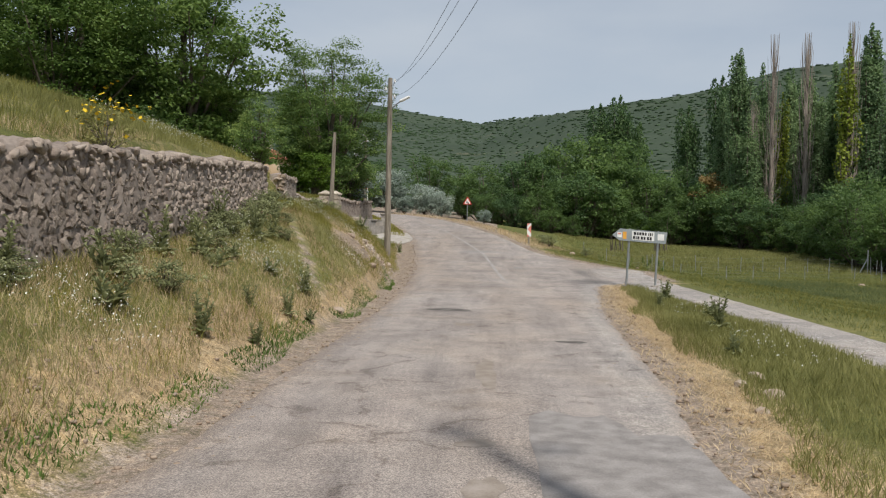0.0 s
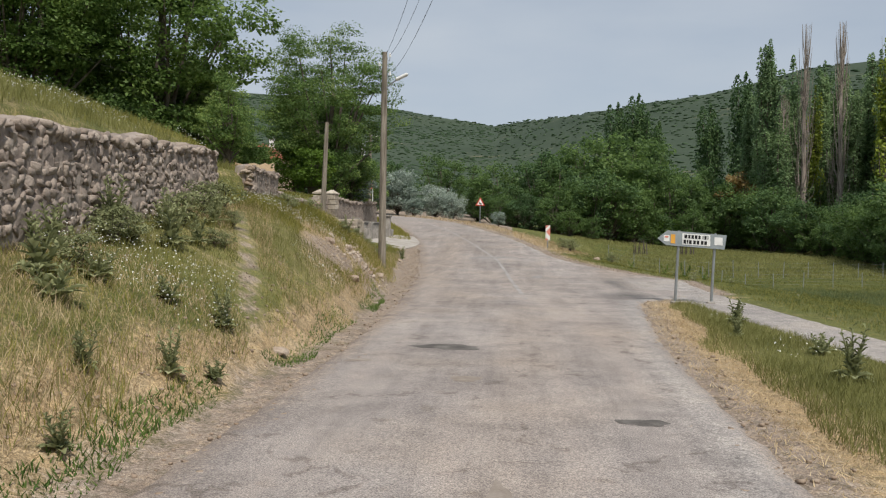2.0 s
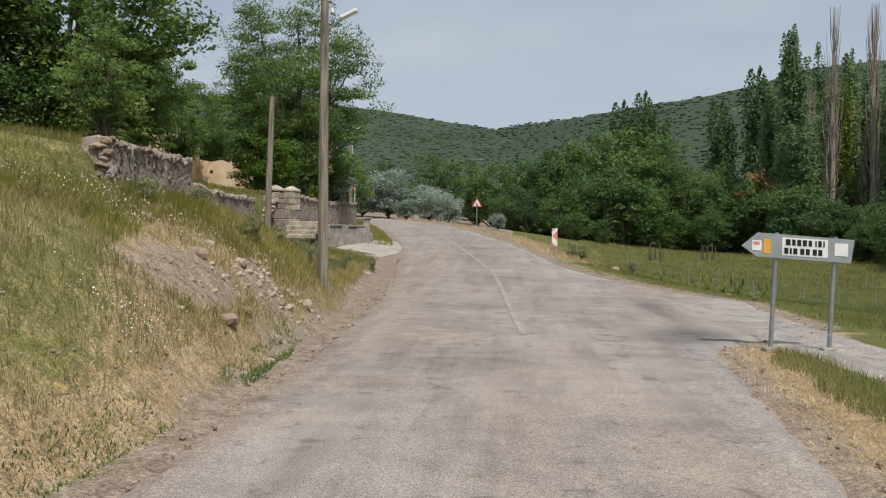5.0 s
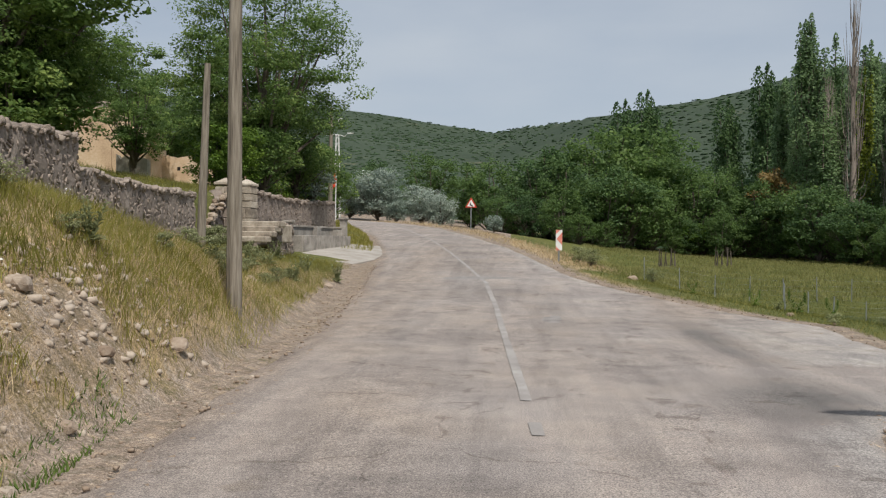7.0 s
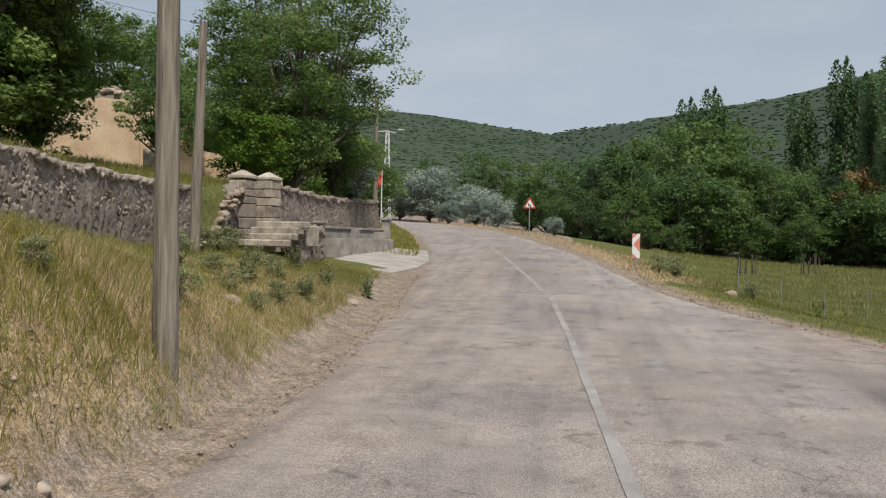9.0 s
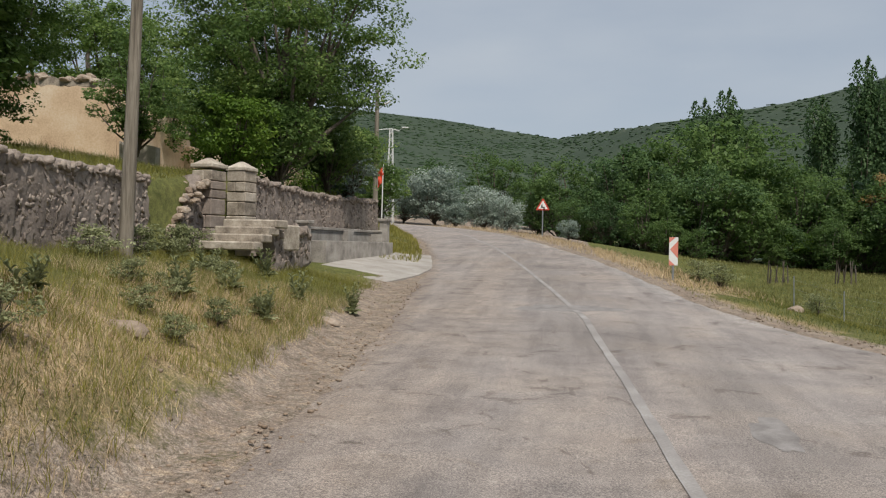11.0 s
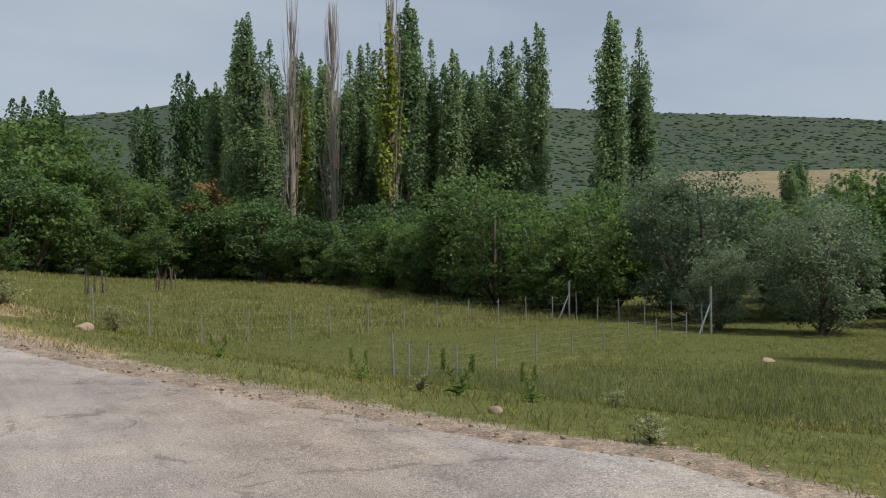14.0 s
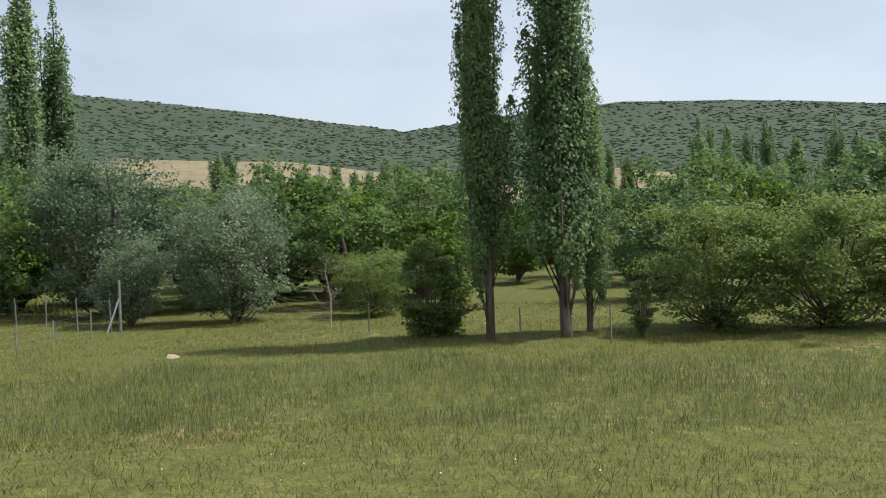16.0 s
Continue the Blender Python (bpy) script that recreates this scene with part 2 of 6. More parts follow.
def to_mesh(name, bm, mat, shade=False):
    me = bpy.data.meshes.new(name)
    bmesh.ops.recalc_face_normals(bm, faces=bm.faces)
    bm.to_mesh(me)
    bm.free()
    if shade:
        me.polygons.foreach_set("use_smooth", np.ones(len(me.polygons), bool))
    me.materials.append(mat)
    return me


def part(name, data, mat, parent=None, label="", shade=False):
    if isinstance(data, bmesh.types.BMesh):
        data = to_mesh(name, data, mat, shade)
    ob = new(name, data)
    if parent is not None:
        ob.parent = parent
    return tagged(ob, label=label)


def thing(name, label, category, at=(0, 0, 0), turn=0.0, group="", kind=""):
    ob = new(name)
    ob.empty_display_size = 0.2
    ob.matrix_basis = pose(*at, 0, 0, turn)
    return tagged(ob, label, category, group, kind)


def box(bm, sx, sy, sz, x=0, y=0, z=0, bevel=0.0, turn=None):
    m = Matrix.Translation((x, y, z)) @ (turn or Matrix()) @ Matrix.Diagonal((sx, sy, sz, 1))
    got = bmesh.ops.create_cube(bm, size=1, matrix=m)
    if bevel:
        edges = list({e for v in got["verts"] for e in v.link_edges})
        bmesh.ops.bevel(bm, geom=edges, offset=bevel, segments=1, affect="EDGES")
    return got


def boxes(*rows, bevel=0.0):
    bm = bmesh.new()
    for r in rows:
        box(bm, *r, bevel=bevel)
    return bm


def tube_arrays(points, radii, sides=6):
    """Vertices and quads of a tapered tube along points."""
    pts, vs, fs = [Vector(p) for p in points], [], []
    for k, p in enumerate(pts):
        d = (pts[min(k + 1, len(pts) - 1)] - pts[max(k - 1, 0)]).normalized()
        a = d.orthogonal().normalized() if abs(d.z) < 0.95 else Vector((1, 0, 0)).cross(d).normalized()
        b = d.cross(a)
        for j in range(sides):
            t = 2 * math.pi * j / sides
            vs.append(tuple(p + (a * math.cos(t) + b * math.sin(t)) * radii[k]))
    for k in range(len(pts) - 1):
        for j in range(sides):
            i = (j + 1) % sides
            fs.append((k * sides + j, k * sides + i, (k + 1) * sides + i, (k + 1) * sides + j))
    return vs, fs


def tubes_mesh(name, list_of, mat, sides=6):
    V, F, n = [], [], 0
    for pts, radii in list_of:
        v, f = tube_arrays(pts, radii, sides)
        V += v
        F += [tuple(i + n for i in q) for q in f]
        n += len(v)
    return fast_mesh(name, V, F, mat, True)


def leaves_mesh(name, centres, normals, size, mat, rng, aspect=0.55, spread=0.35):
    """Kite-shaped leaves, one quad each."""
    c = np.asarray(centres, float)
    n = len(c)
    nrm = np.asarray(normals, float) + rng.normal(0, 0.6, (n, 3))
    nrm /= np.linalg.norm(nrm, axis=1, keepdims=True) + 1e-9
    up = rng.normal(0, 1, (n, 3))
    a = np.cross(nrm, up)
    a /= np.linalg.norm(a, axis=1, keepdims=True) + 1e-9
    b = np.cross(nrm, a)
    s = (np.asarray(size) * rng.uniform(1 - spread, 1 + spread, n))[:, None]
    V = np.stack([c - a * s * 0.5, c + b * s * aspect * 0.5 - a * s * 0.05, c + a * s * 0.5, c - b * s * aspect * 0.5 - a * s * 0.05], 1).reshape(-1, 3)
    F = np.arange(4 * n).reshape(-1, 4)
    return fast_mesh(name, V, F, mat)


def blades_mesh(name, base, height, width, lean, mat, rng):
    """Grass blades: narrow folded kites that lean over."""
    base = np.asarray(base, float)
    n = len(base)
    t = rng.uniform(0, 6.283, n)
    w = np.stack([np.cos(t), np.sin(t), 0 * t], 1) * (np.asarray(width) * 0.5 * np.ones(n))[:, None]
    t2 = rng.uniform(0, 6.283, n)
    l = np.stack([np.cos(t2), np.sin(t2), 0 * t2], 1) * (lean * rng.uniform(0.2, 1.2, n) * height)[:, None]
    h = np.stack([0 * t, 0 * t, height], 1)
    V = np.stack([base, base + h * 0.45 + l * 0.25 + w, base + h + l, base + h * 0.45 + l * 0.25 - w], 1).reshape(-1, 3)
    return fast_mesh(name, V, np.arange(4 * n).reshape(-1, 4), mat)


# ---- ground sheet ----
def attr(me, name, values):
    a = me.attributes.new(name, "FLOAT", "POINT")
    a.data.foreach_set("value", np.asarray(values, np.float32).ravel())


def mixer(m, base, layers, scales=(0.35, 2.5, 28), bump=0.5, bump_scale=30, rough=0.95, worn=False):
    """Base colours overlaid with colours, each where its attribute (roughened by noise) is high."""
    m.use_nodes = True
    n, l = m.node_tree.nodes, m.node_tree.links
    b = n["Principled BSDF"]
    b.inputs["Roughness"].default_value = rough
    b.inputs["Specular IOR Level"].default_value = 0.2
    pos = n.new("ShaderNodeNewGeometry").outputs["Position"]

    def tex(scale, detail=5):
        t = n.new("ShaderNodeTexNoise")
        t.inputs["Scale"].default_value, t.inputs["Detail"].default_value = scale, detail
        l.new(pos, t.inputs["Vector"])
        return t.outputs["Fac"]

    def ramp(fac, colours, lo=0.35, hi=0.68):
        r = n.new("ShaderNodeValToRGB")
        e = r.color_ramp.elements
        while len(e) < len(colours):
            e.new(0.5)
        for k, c in enumerate(colours):
            e[k].position, e[k].color = lo + (hi - lo) * k / (len(colours) - 1), (*c, 1)
        l.new(fac, r.inputs[0])
        return r.outputs[0]

    def math_node(op, a, b2):
        q = n.new("ShaderNodeMath")
        q.operation = op
        for k, v in enumerate((a, b2)):
            if isinstance(v, (int, float)):
                q.inputs[k].default_value = v
            else:
                l.new(v, q.inputs[k])
        return q.outputs[0]

    coarse, mid, fine = tex(scales[0]), tex(scales[1]), tex(scales[2], 3)
    blend = math_node("ADD", math_node("MULTIPLY", coarse, 0.5), math_node("ADD", math_node("MULTIPLY", mid, 0.3), math_node("MULTIPLY", fine, 0.2)))
    colour = ramp(blend, base)
    for name, colours, hard in layers:
        at = n.new("ShaderNodeAttribute")
        at.attribute_name = name
        rough_mask = math_node("ADD", at.outputs["Fac"], math_node("MULTIPLY", math_node("SUBTRACT", math_node("ADD", mid, fine), 1.0), 0.9))
        r = n.new("ShaderNodeMapRange")
        r.inputs[1].default_value, r.inputs[2].default_value = 0.5 - hard, 0.5 + hard
        l.new(rough_mask, r.inputs[0])
        mx = n.new("ShaderNodeMixRGB")
        l.new(r.outputs[0], mx.inputs[0])
        l.new(colour, mx.inputs[1])
        l.new(ramp(math_node("ADD", math_node("MULTIPLY", mid, 0.4), math_node("MULTIPLY", fine, 0.6)), colours), mx.inputs[2])
        colour = mx.outputs[0]
    if not worn and scales[2] > 1:
        flecks = ramp(tex(95, 3), ((0.45, 0.45, 0.42), (1.0, 1.0, 1.0), (1.6, 1.55, 1.45)), 0.32, 0.70)
        tuft = ramp(tex(7, 6), ((0.72, 0.74, 0.70), (1.0, 1.0, 1.0), (1.2, 1.16, 1.05)), 0.34, 0.68)
        for extra in (flecks, tuft):
            mu = n.new("ShaderNodeMixRGB")
            mu.blend_type = "MULTIPLY"
            mu.inputs[0].default_value = 1.0
            l.new(colour, mu.inputs[1])
            l.new(extra, mu.inputs[2])
            colour = mu.outputs[0]
    if worn:
        mp = n.new("ShaderNodeMapping")
        mp.inputs["Scale"].default_value = (2.6, 0.22, 1)
        l.new(pos, mp.inputs[0])
        st = n.new("ShaderNodeTexNoise")
        st.inputs["Scale"].default_value, st.inputs["Detail"].default_value, st.inputs["Roughness"].default_value = 1.0, 7, 0.65
        l.new(mp.outputs[0], st.inputs["Vector"])
        streak = ramp(st.outputs["Fac"], ((0.86, 0.85, 0.85), (1.03, 1.02, 1.01), (1.10, 1.07, 1.05)), 0.36, 0.66)
        speck = ramp(tex(85, 3), ((0.52, 0.52, 0.52), (1.0, 1.0, 1.0), (1.55, 1.53, 1.50)), 0.32, 0.70)
        blotch = ramp(tex(0.6, 9), ((0.86, 0.86, 0.87), (1.0, 1.0, 1.0), (1.04, 1.02, 0.99)), 0.36, 0.64)
        spot = ramp(tex(2.3, 8), ((0.82, 0.80, 0.77), (1.0, 1.0, 1.0), (1.0, 1.0, 1.0)), 0.28, 0.46)
        vo = n.new("ShaderNodeTexVoronoi")
        vo.feature = "DISTANCE_TO_EDGE"
        vo.inputs["Scale"].default_value = 0.42
        wv = n.new("ShaderNodeVectorMath")
        wv.operation = "MULTIPLY_ADD"
        wt = n.new("ShaderNodeTexNoise")
        wt.inputs["Scale"].default_value, wt.inputs["Detail"].default_value = 1.6, 6
        l.new(pos, wt.inputs["Vector"])
        l.new(wt.outputs["Color"], wv.inputs[0])
        wv.inputs[1].default_value = (1.3, 1.3, 0)
        l.new(pos, wv.inputs[2])
        l.new(wv.outputs[0], vo.inputs["Vector"])
        thin = math_node("ADD", vo.outputs["Distance"], math_node("MULTIPLY", math_node("SUBTRACT", mid, 0.5), 0.10))
        crack = ramp(thin, ((0.74, 0.72, 0.71), (1.0, 1.0, 1.0)), 0.0, 0.007)
        for extra in (streak, speck, blotch, spot, crack):
            mu = n.new("ShaderNodeMixRGB")
            mu.blend_type = "MULTIPLY"
            mu.inputs[0].default_value = 1.0
            l.new(colour, mu.inputs[1])
            l.new(extra, mu.inputs[2])
            colour = mu.outputs[0]
    l.new(colour, b.inputs["Base Color"])
    bp = n.new("ShaderNodeBump")
    bp.inputs["Strength"].default_value, bp.inputs["Distance"].default_value = bump, 0.03
    l.new(math_node("ADD", tex(bump_scale, 4), math_node("MULTIPLY", mid, 0.6)), bp.inputs["Height"])
    l.new(bp.outputs[0], b.inputs["Normal"])
    return m


M_GROUND = mixer(bpy.data.materials.new("verge_ground"), ((0.085, 0.095, 0.030), (0.15, 0.15, 0.052), (0.23, 0.21, 0.085)), (
    ("lush", ((0.058, 0.070, 0.016), (0.095, 0.106, 0.028), (0.142, 0.146, 0.046)), 0.25),
    ("straw", ((0.21, 0.15, 0.085), (0.34, 0.255, 0.155), (0.48, 0.38, 0.245)), 0.3),
    ("dirt", ((0.163, 0.126, 0.100), (0.268, 0.214, 0.174), (0.40, 0.338, 0.285)), 0.25)))
M_ROAD = mixer(bpy.data.materials.new("worn_asphalt"), ((0.208, 0.185, 0.172), (0.312, 0.281, 0.264), (0.41, 0.375, 0.352)), (
    ("gravel", ((0.22, 0.205, 0.195), (0.34, 0.32, 0.305), (0.50, 0.48, 0.46)), 0.3),
    ("dust", ((0.225, 0.190, 0.165), (0.315, 0.270, 0.238), (0.40, 0.35, 0.312)), 0.45),
    ("tar", ((0.10, 0.095, 0.09), (0.15, 0.14, 0.135), (0.20, 0.19, 0.18)), 0.3),
    ("shoulder", ((0.17, 0.138, 0.115), (0.28, 0.234, 0.200), (0.42, 0.367, 0.322)), 0.22)), bump=0.5, bump_scale=70, rough=0.88, worn=True)
M_HILL = mixer(bpy.data.materials.new("hillside"), ((0.032, 0.049, 0.030), (0.045, 0.064, 0.040), (0.060, 0.080, 0.049)), (
    ("dry", ((0.15, 0.127, 0.075), (0.205, 0.170, 0.102), (0.27, 0.225, 0.14)), 0.2),), scales=(0.012, 0.07, 0.4), bump=0.6, bump_scale=0.3)


def grid(xs, ys):
    X, Y = np.meshgrid(xs, ys)
    n, m = len(xs), len(ys)
    i = (np.arange(m - 1)[:, None] * n + np.arange(n - 1)).ravel()
    return X.ravel(), Y.ravel(), np.stack([i, i + 1, i + n + 1, i + n], 1)


gx = np.concatenate([np.arange(-42, -11, 1.0), np.arange(-11, 8, 0.2), np.arange(8, 32, 0.6), np.arange(32, 131, 3)])
gy = np.concatenate([np.arange(-30, 0, 1.0), np.arange(0, 62, 0.25), np.arange(62, 131, 1.0)])
GX, GY, GF = grid(gx, gy)
GXL, GXR = table(GY, ROAD_Y, ROAD_L), table(GY, ROAD_Y, ROAD_R)
ground_ob = new("ground", fast_mesh("ground", np.stack([GX, GY, ground(GX, GY)], 1), GF, M_GROUND, True))
tagged(ground_ob, "grassy verge and meadow with dry straw edges", "ground", kind="structure")
d_left, d_right = GXL - GX, GX - GXR
near_road = np.clip(1.15 - np.abs(np.where(GX < 0, d_left - 0.2, d_right)) / 0.7, 0, 1)
wide_dirt = np.where(GX < 0, table(GY, [0, 20, 24, 34, 40, 48, 60], [0.15, 0.2, 0.3, 0.6, 0.8, 0.9, 0.5]), table(GY, [0, 36, 40, 60], [0.1, 0.3, 0.5, 0.5]))
dirt = np.clip(0.9 - (np.where(GX < 0, d_left, d_right) - wide_dirt) / 0.5, 0, 1)
PATH_Y, PATH_X = [14.6, 15.6, 16.0, 16.8, 17.9, 19.4, 20.8, 22.5], [-2.95, -3.29, -3.42, -3.7, -4.03, -4.61, -5.15, -5.8]
path_w = table(GY, [15, 16.5, 18, 20, 21.5], [0.16, 0.17, 0.14, 0.12, 0.08]) + 0.08 * lumps(GX, GY, 1.5, 17)
dirt = np.maximum(dirt, 0.85 * np.clip(1.4 - np.abs(GX - table(GY, PATH_Y, PATH_X)) / path_w, 0, 1) * smooth((GY - 15.0) / 0.8) * smooth((22.0 - GY) / 1.2))
dirt = np.maximum(dirt, 1.0 * np.exp(-(((GX + 4.0 - 0.12 * (GY - 23.3)) / 0.55) ** 2 + ((GY - 23.4) / 1.5) ** 2) ** 1.5))
dirt = np.maximum(dirt, 0.75 * np.exp(-((GX + 3.7) / 0.5) ** 2 - ((GY - 25.8) / 1.3) ** 2))
dirt = dirt + (0.28 * lumps(GX, GY, 1.4, 18) - 0.05) * (GX < -2)
straw_l = np.clip(1.2 - np.abs(d_left - table(GY, [0, 13, 15, 20, 22, 28, 35], [0.75, 0.75, 0.55, 0.6, 1.0, 1.5, 1.9])) / table(GY, [0, 13, 15, 20, 22, 28, 40], [0.55, 0.5, 0.32, 0.35, 0.8, 1.7, 1.0]), 0, 1) * (GX < 0) * smooth((46 - GY) / 8)
straw_r = np.clip(1.3 - np.abs(d_right - 0.45) / 0.75, 0, 1) * (GX > -6) * np.where((GY > 29) & (GY < 44), 0.2, 1.0)
straw_far = np.clip(1.3 - np.abs(d_right - 1.0) / 1.6, 0, 1) * (GY > 50) * (GX > -14) * (d_right > 0)
attr(ground_ob.data, "dirt", dirt)
attr(ground_ob.data, "straw", np.maximum(np.maximum(0.9 * straw_l, straw_r), straw_far) + 0.25 * lumps(GX, GY, 0.5, 21) + 0.2 * ((GX < -2.4) & (GY < 46)))
attr(ground_ob.data, "lush", 0.5 + 0.35 * lumps(GX, GY, 0.25, 31) + 0.45 * ((GX > 7) & (GY > 20)))

# ---- road and forked track ----
ry = np.arange(-30, 100.1, 0.4)
cols = np.linspace(0, 1, 29)
RT, RY = np.meshgrid(cols, ry)
rl, rr = table(RY, ROAD_Y, ROAD_L), table(RY, ROAD_Y, ROAD_R)
wob = 0.12 * lumps(RY * 3, RY, 1.1, 41) + 0.06 * lumps(RY, RY * 7, 2.3, 42)
RX = rl + (rr - rl) * RT + wob * (RT == 0) - 0.8 * wob * (RT == 1)
RZ = road_z(RY) + 0.012 + 0.02 * np.sin(RT * math.pi) - 0.05 * ((RT == 0) | (RT == 1))
nc = len(cols)
i0 = (np.arange(len(ry) - 1)[:, None] * nc + np.arange(nc - 1)).ravel()
road = new("road", fast_mesh("road", np.stack([RX.ravel(), RY.ravel(), RZ.ravel()], 1), np.stack([i0, i0 + 1, i0 + nc + 1, i0 + nc], 1), M_ROAD, True))
tagged(road, "sun-bleached worn asphalt road with dusty patches", "road", kind="structure")
fx, fy = RX.ravel(), RY.ravel()
attr(road.data, "dust", 0.22 + 0.3 * lumps(fx * 2.2, fy * 0.25, 0.8, 51) + 0.55 * np.exp(-((fx + 3.0) / 0.8) ** 2) * (fy > 22) * (fy < 62) + 0.45 * np.exp(-((fx - 0.1) / 0.5) ** 2) * (fy < 24)
     + 0.6 * np.exp(-((fx + 1.5) / 0.7) ** 2 - ((fy - 26.5) / 2.0) ** 2) + 1.1 * np.exp(-((fx - 4.0) / 0.6) ** 2 - ((fy - 38.8) / 2.4) ** 2) + 0.5 * np.exp(-((fx - 1.5) / 0.5) ** 2 - ((fy - 18.6) / 2.0) ** 2))
attr(road.data, "gravel", np.clip(1.1 - np.abs(fx - rr.ravel()) / 0.9, 0, 1) + 0.8 * (fx > 3.8) * (fy > 30) * (fy < 40))
edge_l = fx - rl.ravel()
attr(road.data, "shoulder", np.clip(1.0 - edge_l / table(fy, [0, 14, 22, 30, 48, 60], [0.45, 0.55, 0.6, 0.75, 1.0, 0.5]), 0, 1) + 0.7 * np.clip(1.0 - (rr.ravel() - fx) / 0.35, 0, 1) * (fy < 28))
attr(road.data, "tar", 0.85 * np.exp(-((fx - 3.1) / 0.8) ** 2 - ((fy - 27.7) / 1.3) ** 2) + 0.75 * np.exp(-((fx - 3.4) / 0.5) ** 2 - ((fy - 33.0) / 3.0) ** 2) + 0.42 * np.exp(-((fx - 1.0) / 0.5) ** 2 - ((fy - 37) / 5) ** 2) + 0.35 * np.exp(-((fx + 0.9 + (fy - 46) * 0.12) / 1.0) ** 2) * (fy > 40))

ty = np.arange(-30, 30.1, 0.5)
TT, TY = np.meshgrid(np.linspace(0, 1, 7), ty)
tn = table(TY, [-30, 10.5, 15, 23, 26, 30], [4.9, 4.9, 5.05, 4.55, 4.3, 3.6])
tf = table(TY, [-30, 13, 18, 28, 30], [6.3, 6.3, 6.2, 5.95, 5.9])
TX = tn + (tf - tn) * TT + 0.08 * lumps(TY * 2, TY, 1.5, 61) * ((TT == 0) | (TT == 1))
TZ = ground(TX, TY) + 0.03 - 0.04 * ((TT == 0) | (TT == 1))
i0 = (np.arange(len(ty) - 1)[:, None] * 7 + np.arange(6)).ravel()
track = new("track", fast_mesh("track", np.stack([TX.ravel(), TY.ravel(), TZ.ravel()], 1), np.stack([i0, i0 + 1, i0 + 8, i0 + 7], 1), M_ROAD, True))
tagged(track, "pale gravel side track forking off the road", "road", kind="structure")
attr(track.data, "gravel", np.ones(TX.size) * 0.9)
attr(track.data, "dust", np.zeros(TX.size) + 0.2)
attr(track.data, "tar", np.zeros(TX.size))

M_LINE = material("worn_road_paint", ((0.225, 0.205, 0.193), (0.305, 0.283, 0.268), (0.42, 0.397, 0.38)), 1.6, 0.85, 0.3, 40, 40, space="World")
LINE_Y, LINE_X = [25.6, 31, 34.6, 38, 44, 49, 56, 66, 80, 88], [0.36, 0.12, -0.05, -0.2, -0.6, -1.35, -2.5, -4.35, -7.8, -11.6]


def line_piece(y0, y1, w=0.115):
    yy = np.arange(y0, y1 + 0.01, 0.5)
    xx, rg = table(yy, LINE_Y, LINE_X), np.random.RandomState(int(y0 * 10))
    t = (xx - table(yy, ROAD_Y, ROAD_L)) / (table(yy, ROAD_Y, ROAD_R) - table(yy, ROAD_Y, ROAD_L))
    zz = road_z(yy) + 0.02 + 0.02 * np.sin(t * math.pi)
    a, b = xx - w / 2 + rg.uniform(-0.008, 0.008, len(yy)), xx + w / 2 + rg.uniform(-0.008, 0.008, len(yy))
    V = np.concatenate([np.stack([a, yy, zz], 1), np.stack([b, yy, zz], 1)])
    k, n = np.arange(len(yy) - 1), len(yy)
    me = fast_mesh("centre_line", V, np.stack([k, k + n, k + n + 1, k + 1], 1), M_LINE)
    return tagged(new("road_marking", me), "worn white painted centre line on the asphalt", "road marking", kind="structure")


for a, b in ((25.7, 26.2), (27.2, 84.2)):
    line_piece(a, b)

M_TAR = material("fresh_tar", ((0.058, 0.052, 0.047), (0.115, 0.104, 0.095), (0.20, 0.185, 0.17)), 4, 0.9, 0.6, 40, 50, space="World")
M_PATCH = material("newer_asphalt", ((0.165, 0.150, 0.142), (0.25, 0.230, 0.218), (0.34, 0.315, 0.30)), 5, 0.85, 0.5, 60, 60, space="World")
M_RUSTSTAIN = material("brown_stain", ((0.19, 0.155, 0.125), (0.26, 0.22, 0.185), (0.33, 0.285, 0.25)), 6, 0.9, 0.3, 50, 50, space="World")


def patch(x, y, rx, ry_, mat, label, seed, turn=0.0):
    """A thin irregular patch lying on the road."""
    rg, V, n = np.random.RandomState(seed), [], 28
    ph = rg.uniform(0, 6.28, 4)
    for ring in (0.0, 0.55, 1.0):
        for k in range(n if ring else 1):
            t = 2 * math.pi * k / n
            r = ring * (1 + 0.16 * math.sin(2 * t + ph[0]) + 0.12 * math.sin(3 * t + ph[1]) + 0.1 * math.sin(7 * t + ph[2]))
            u, v = rx * r * math.cos(t), ry_ * r * math.sin(t)
            px, py = x + u * math.cos(turn) - v * math.sin(turn), y + u * math.sin(turn) + v * math.cos(turn)
            a, b = np.interp(py, ROAD_Y, ROAD_L), np.interp(py, ROAD_Y, ROAD_R)
            V.append((px, py, float(road_z(py)) + 0.012 + 0.02 * math.sin(max(0, min(1, (px - a) / (b - a))) * math.pi) + (0.010 if ring < 1 else 0.003)))
    bm = bmesh.new()
    vs = [bm.verts.new(p) for p in V]
    for k in range(n):
        j = (k + 1) % n
        bm.faces.new((vs[0], vs[1 + k], vs[1 + j]))
        bm.faces.new((vs[1 + k], vs[1 + n + k], vs[1 + n + j], vs[1 + j]))
    return tagged(part("asphalt_patch", bm, mat), label, "road patch", kind="structure")


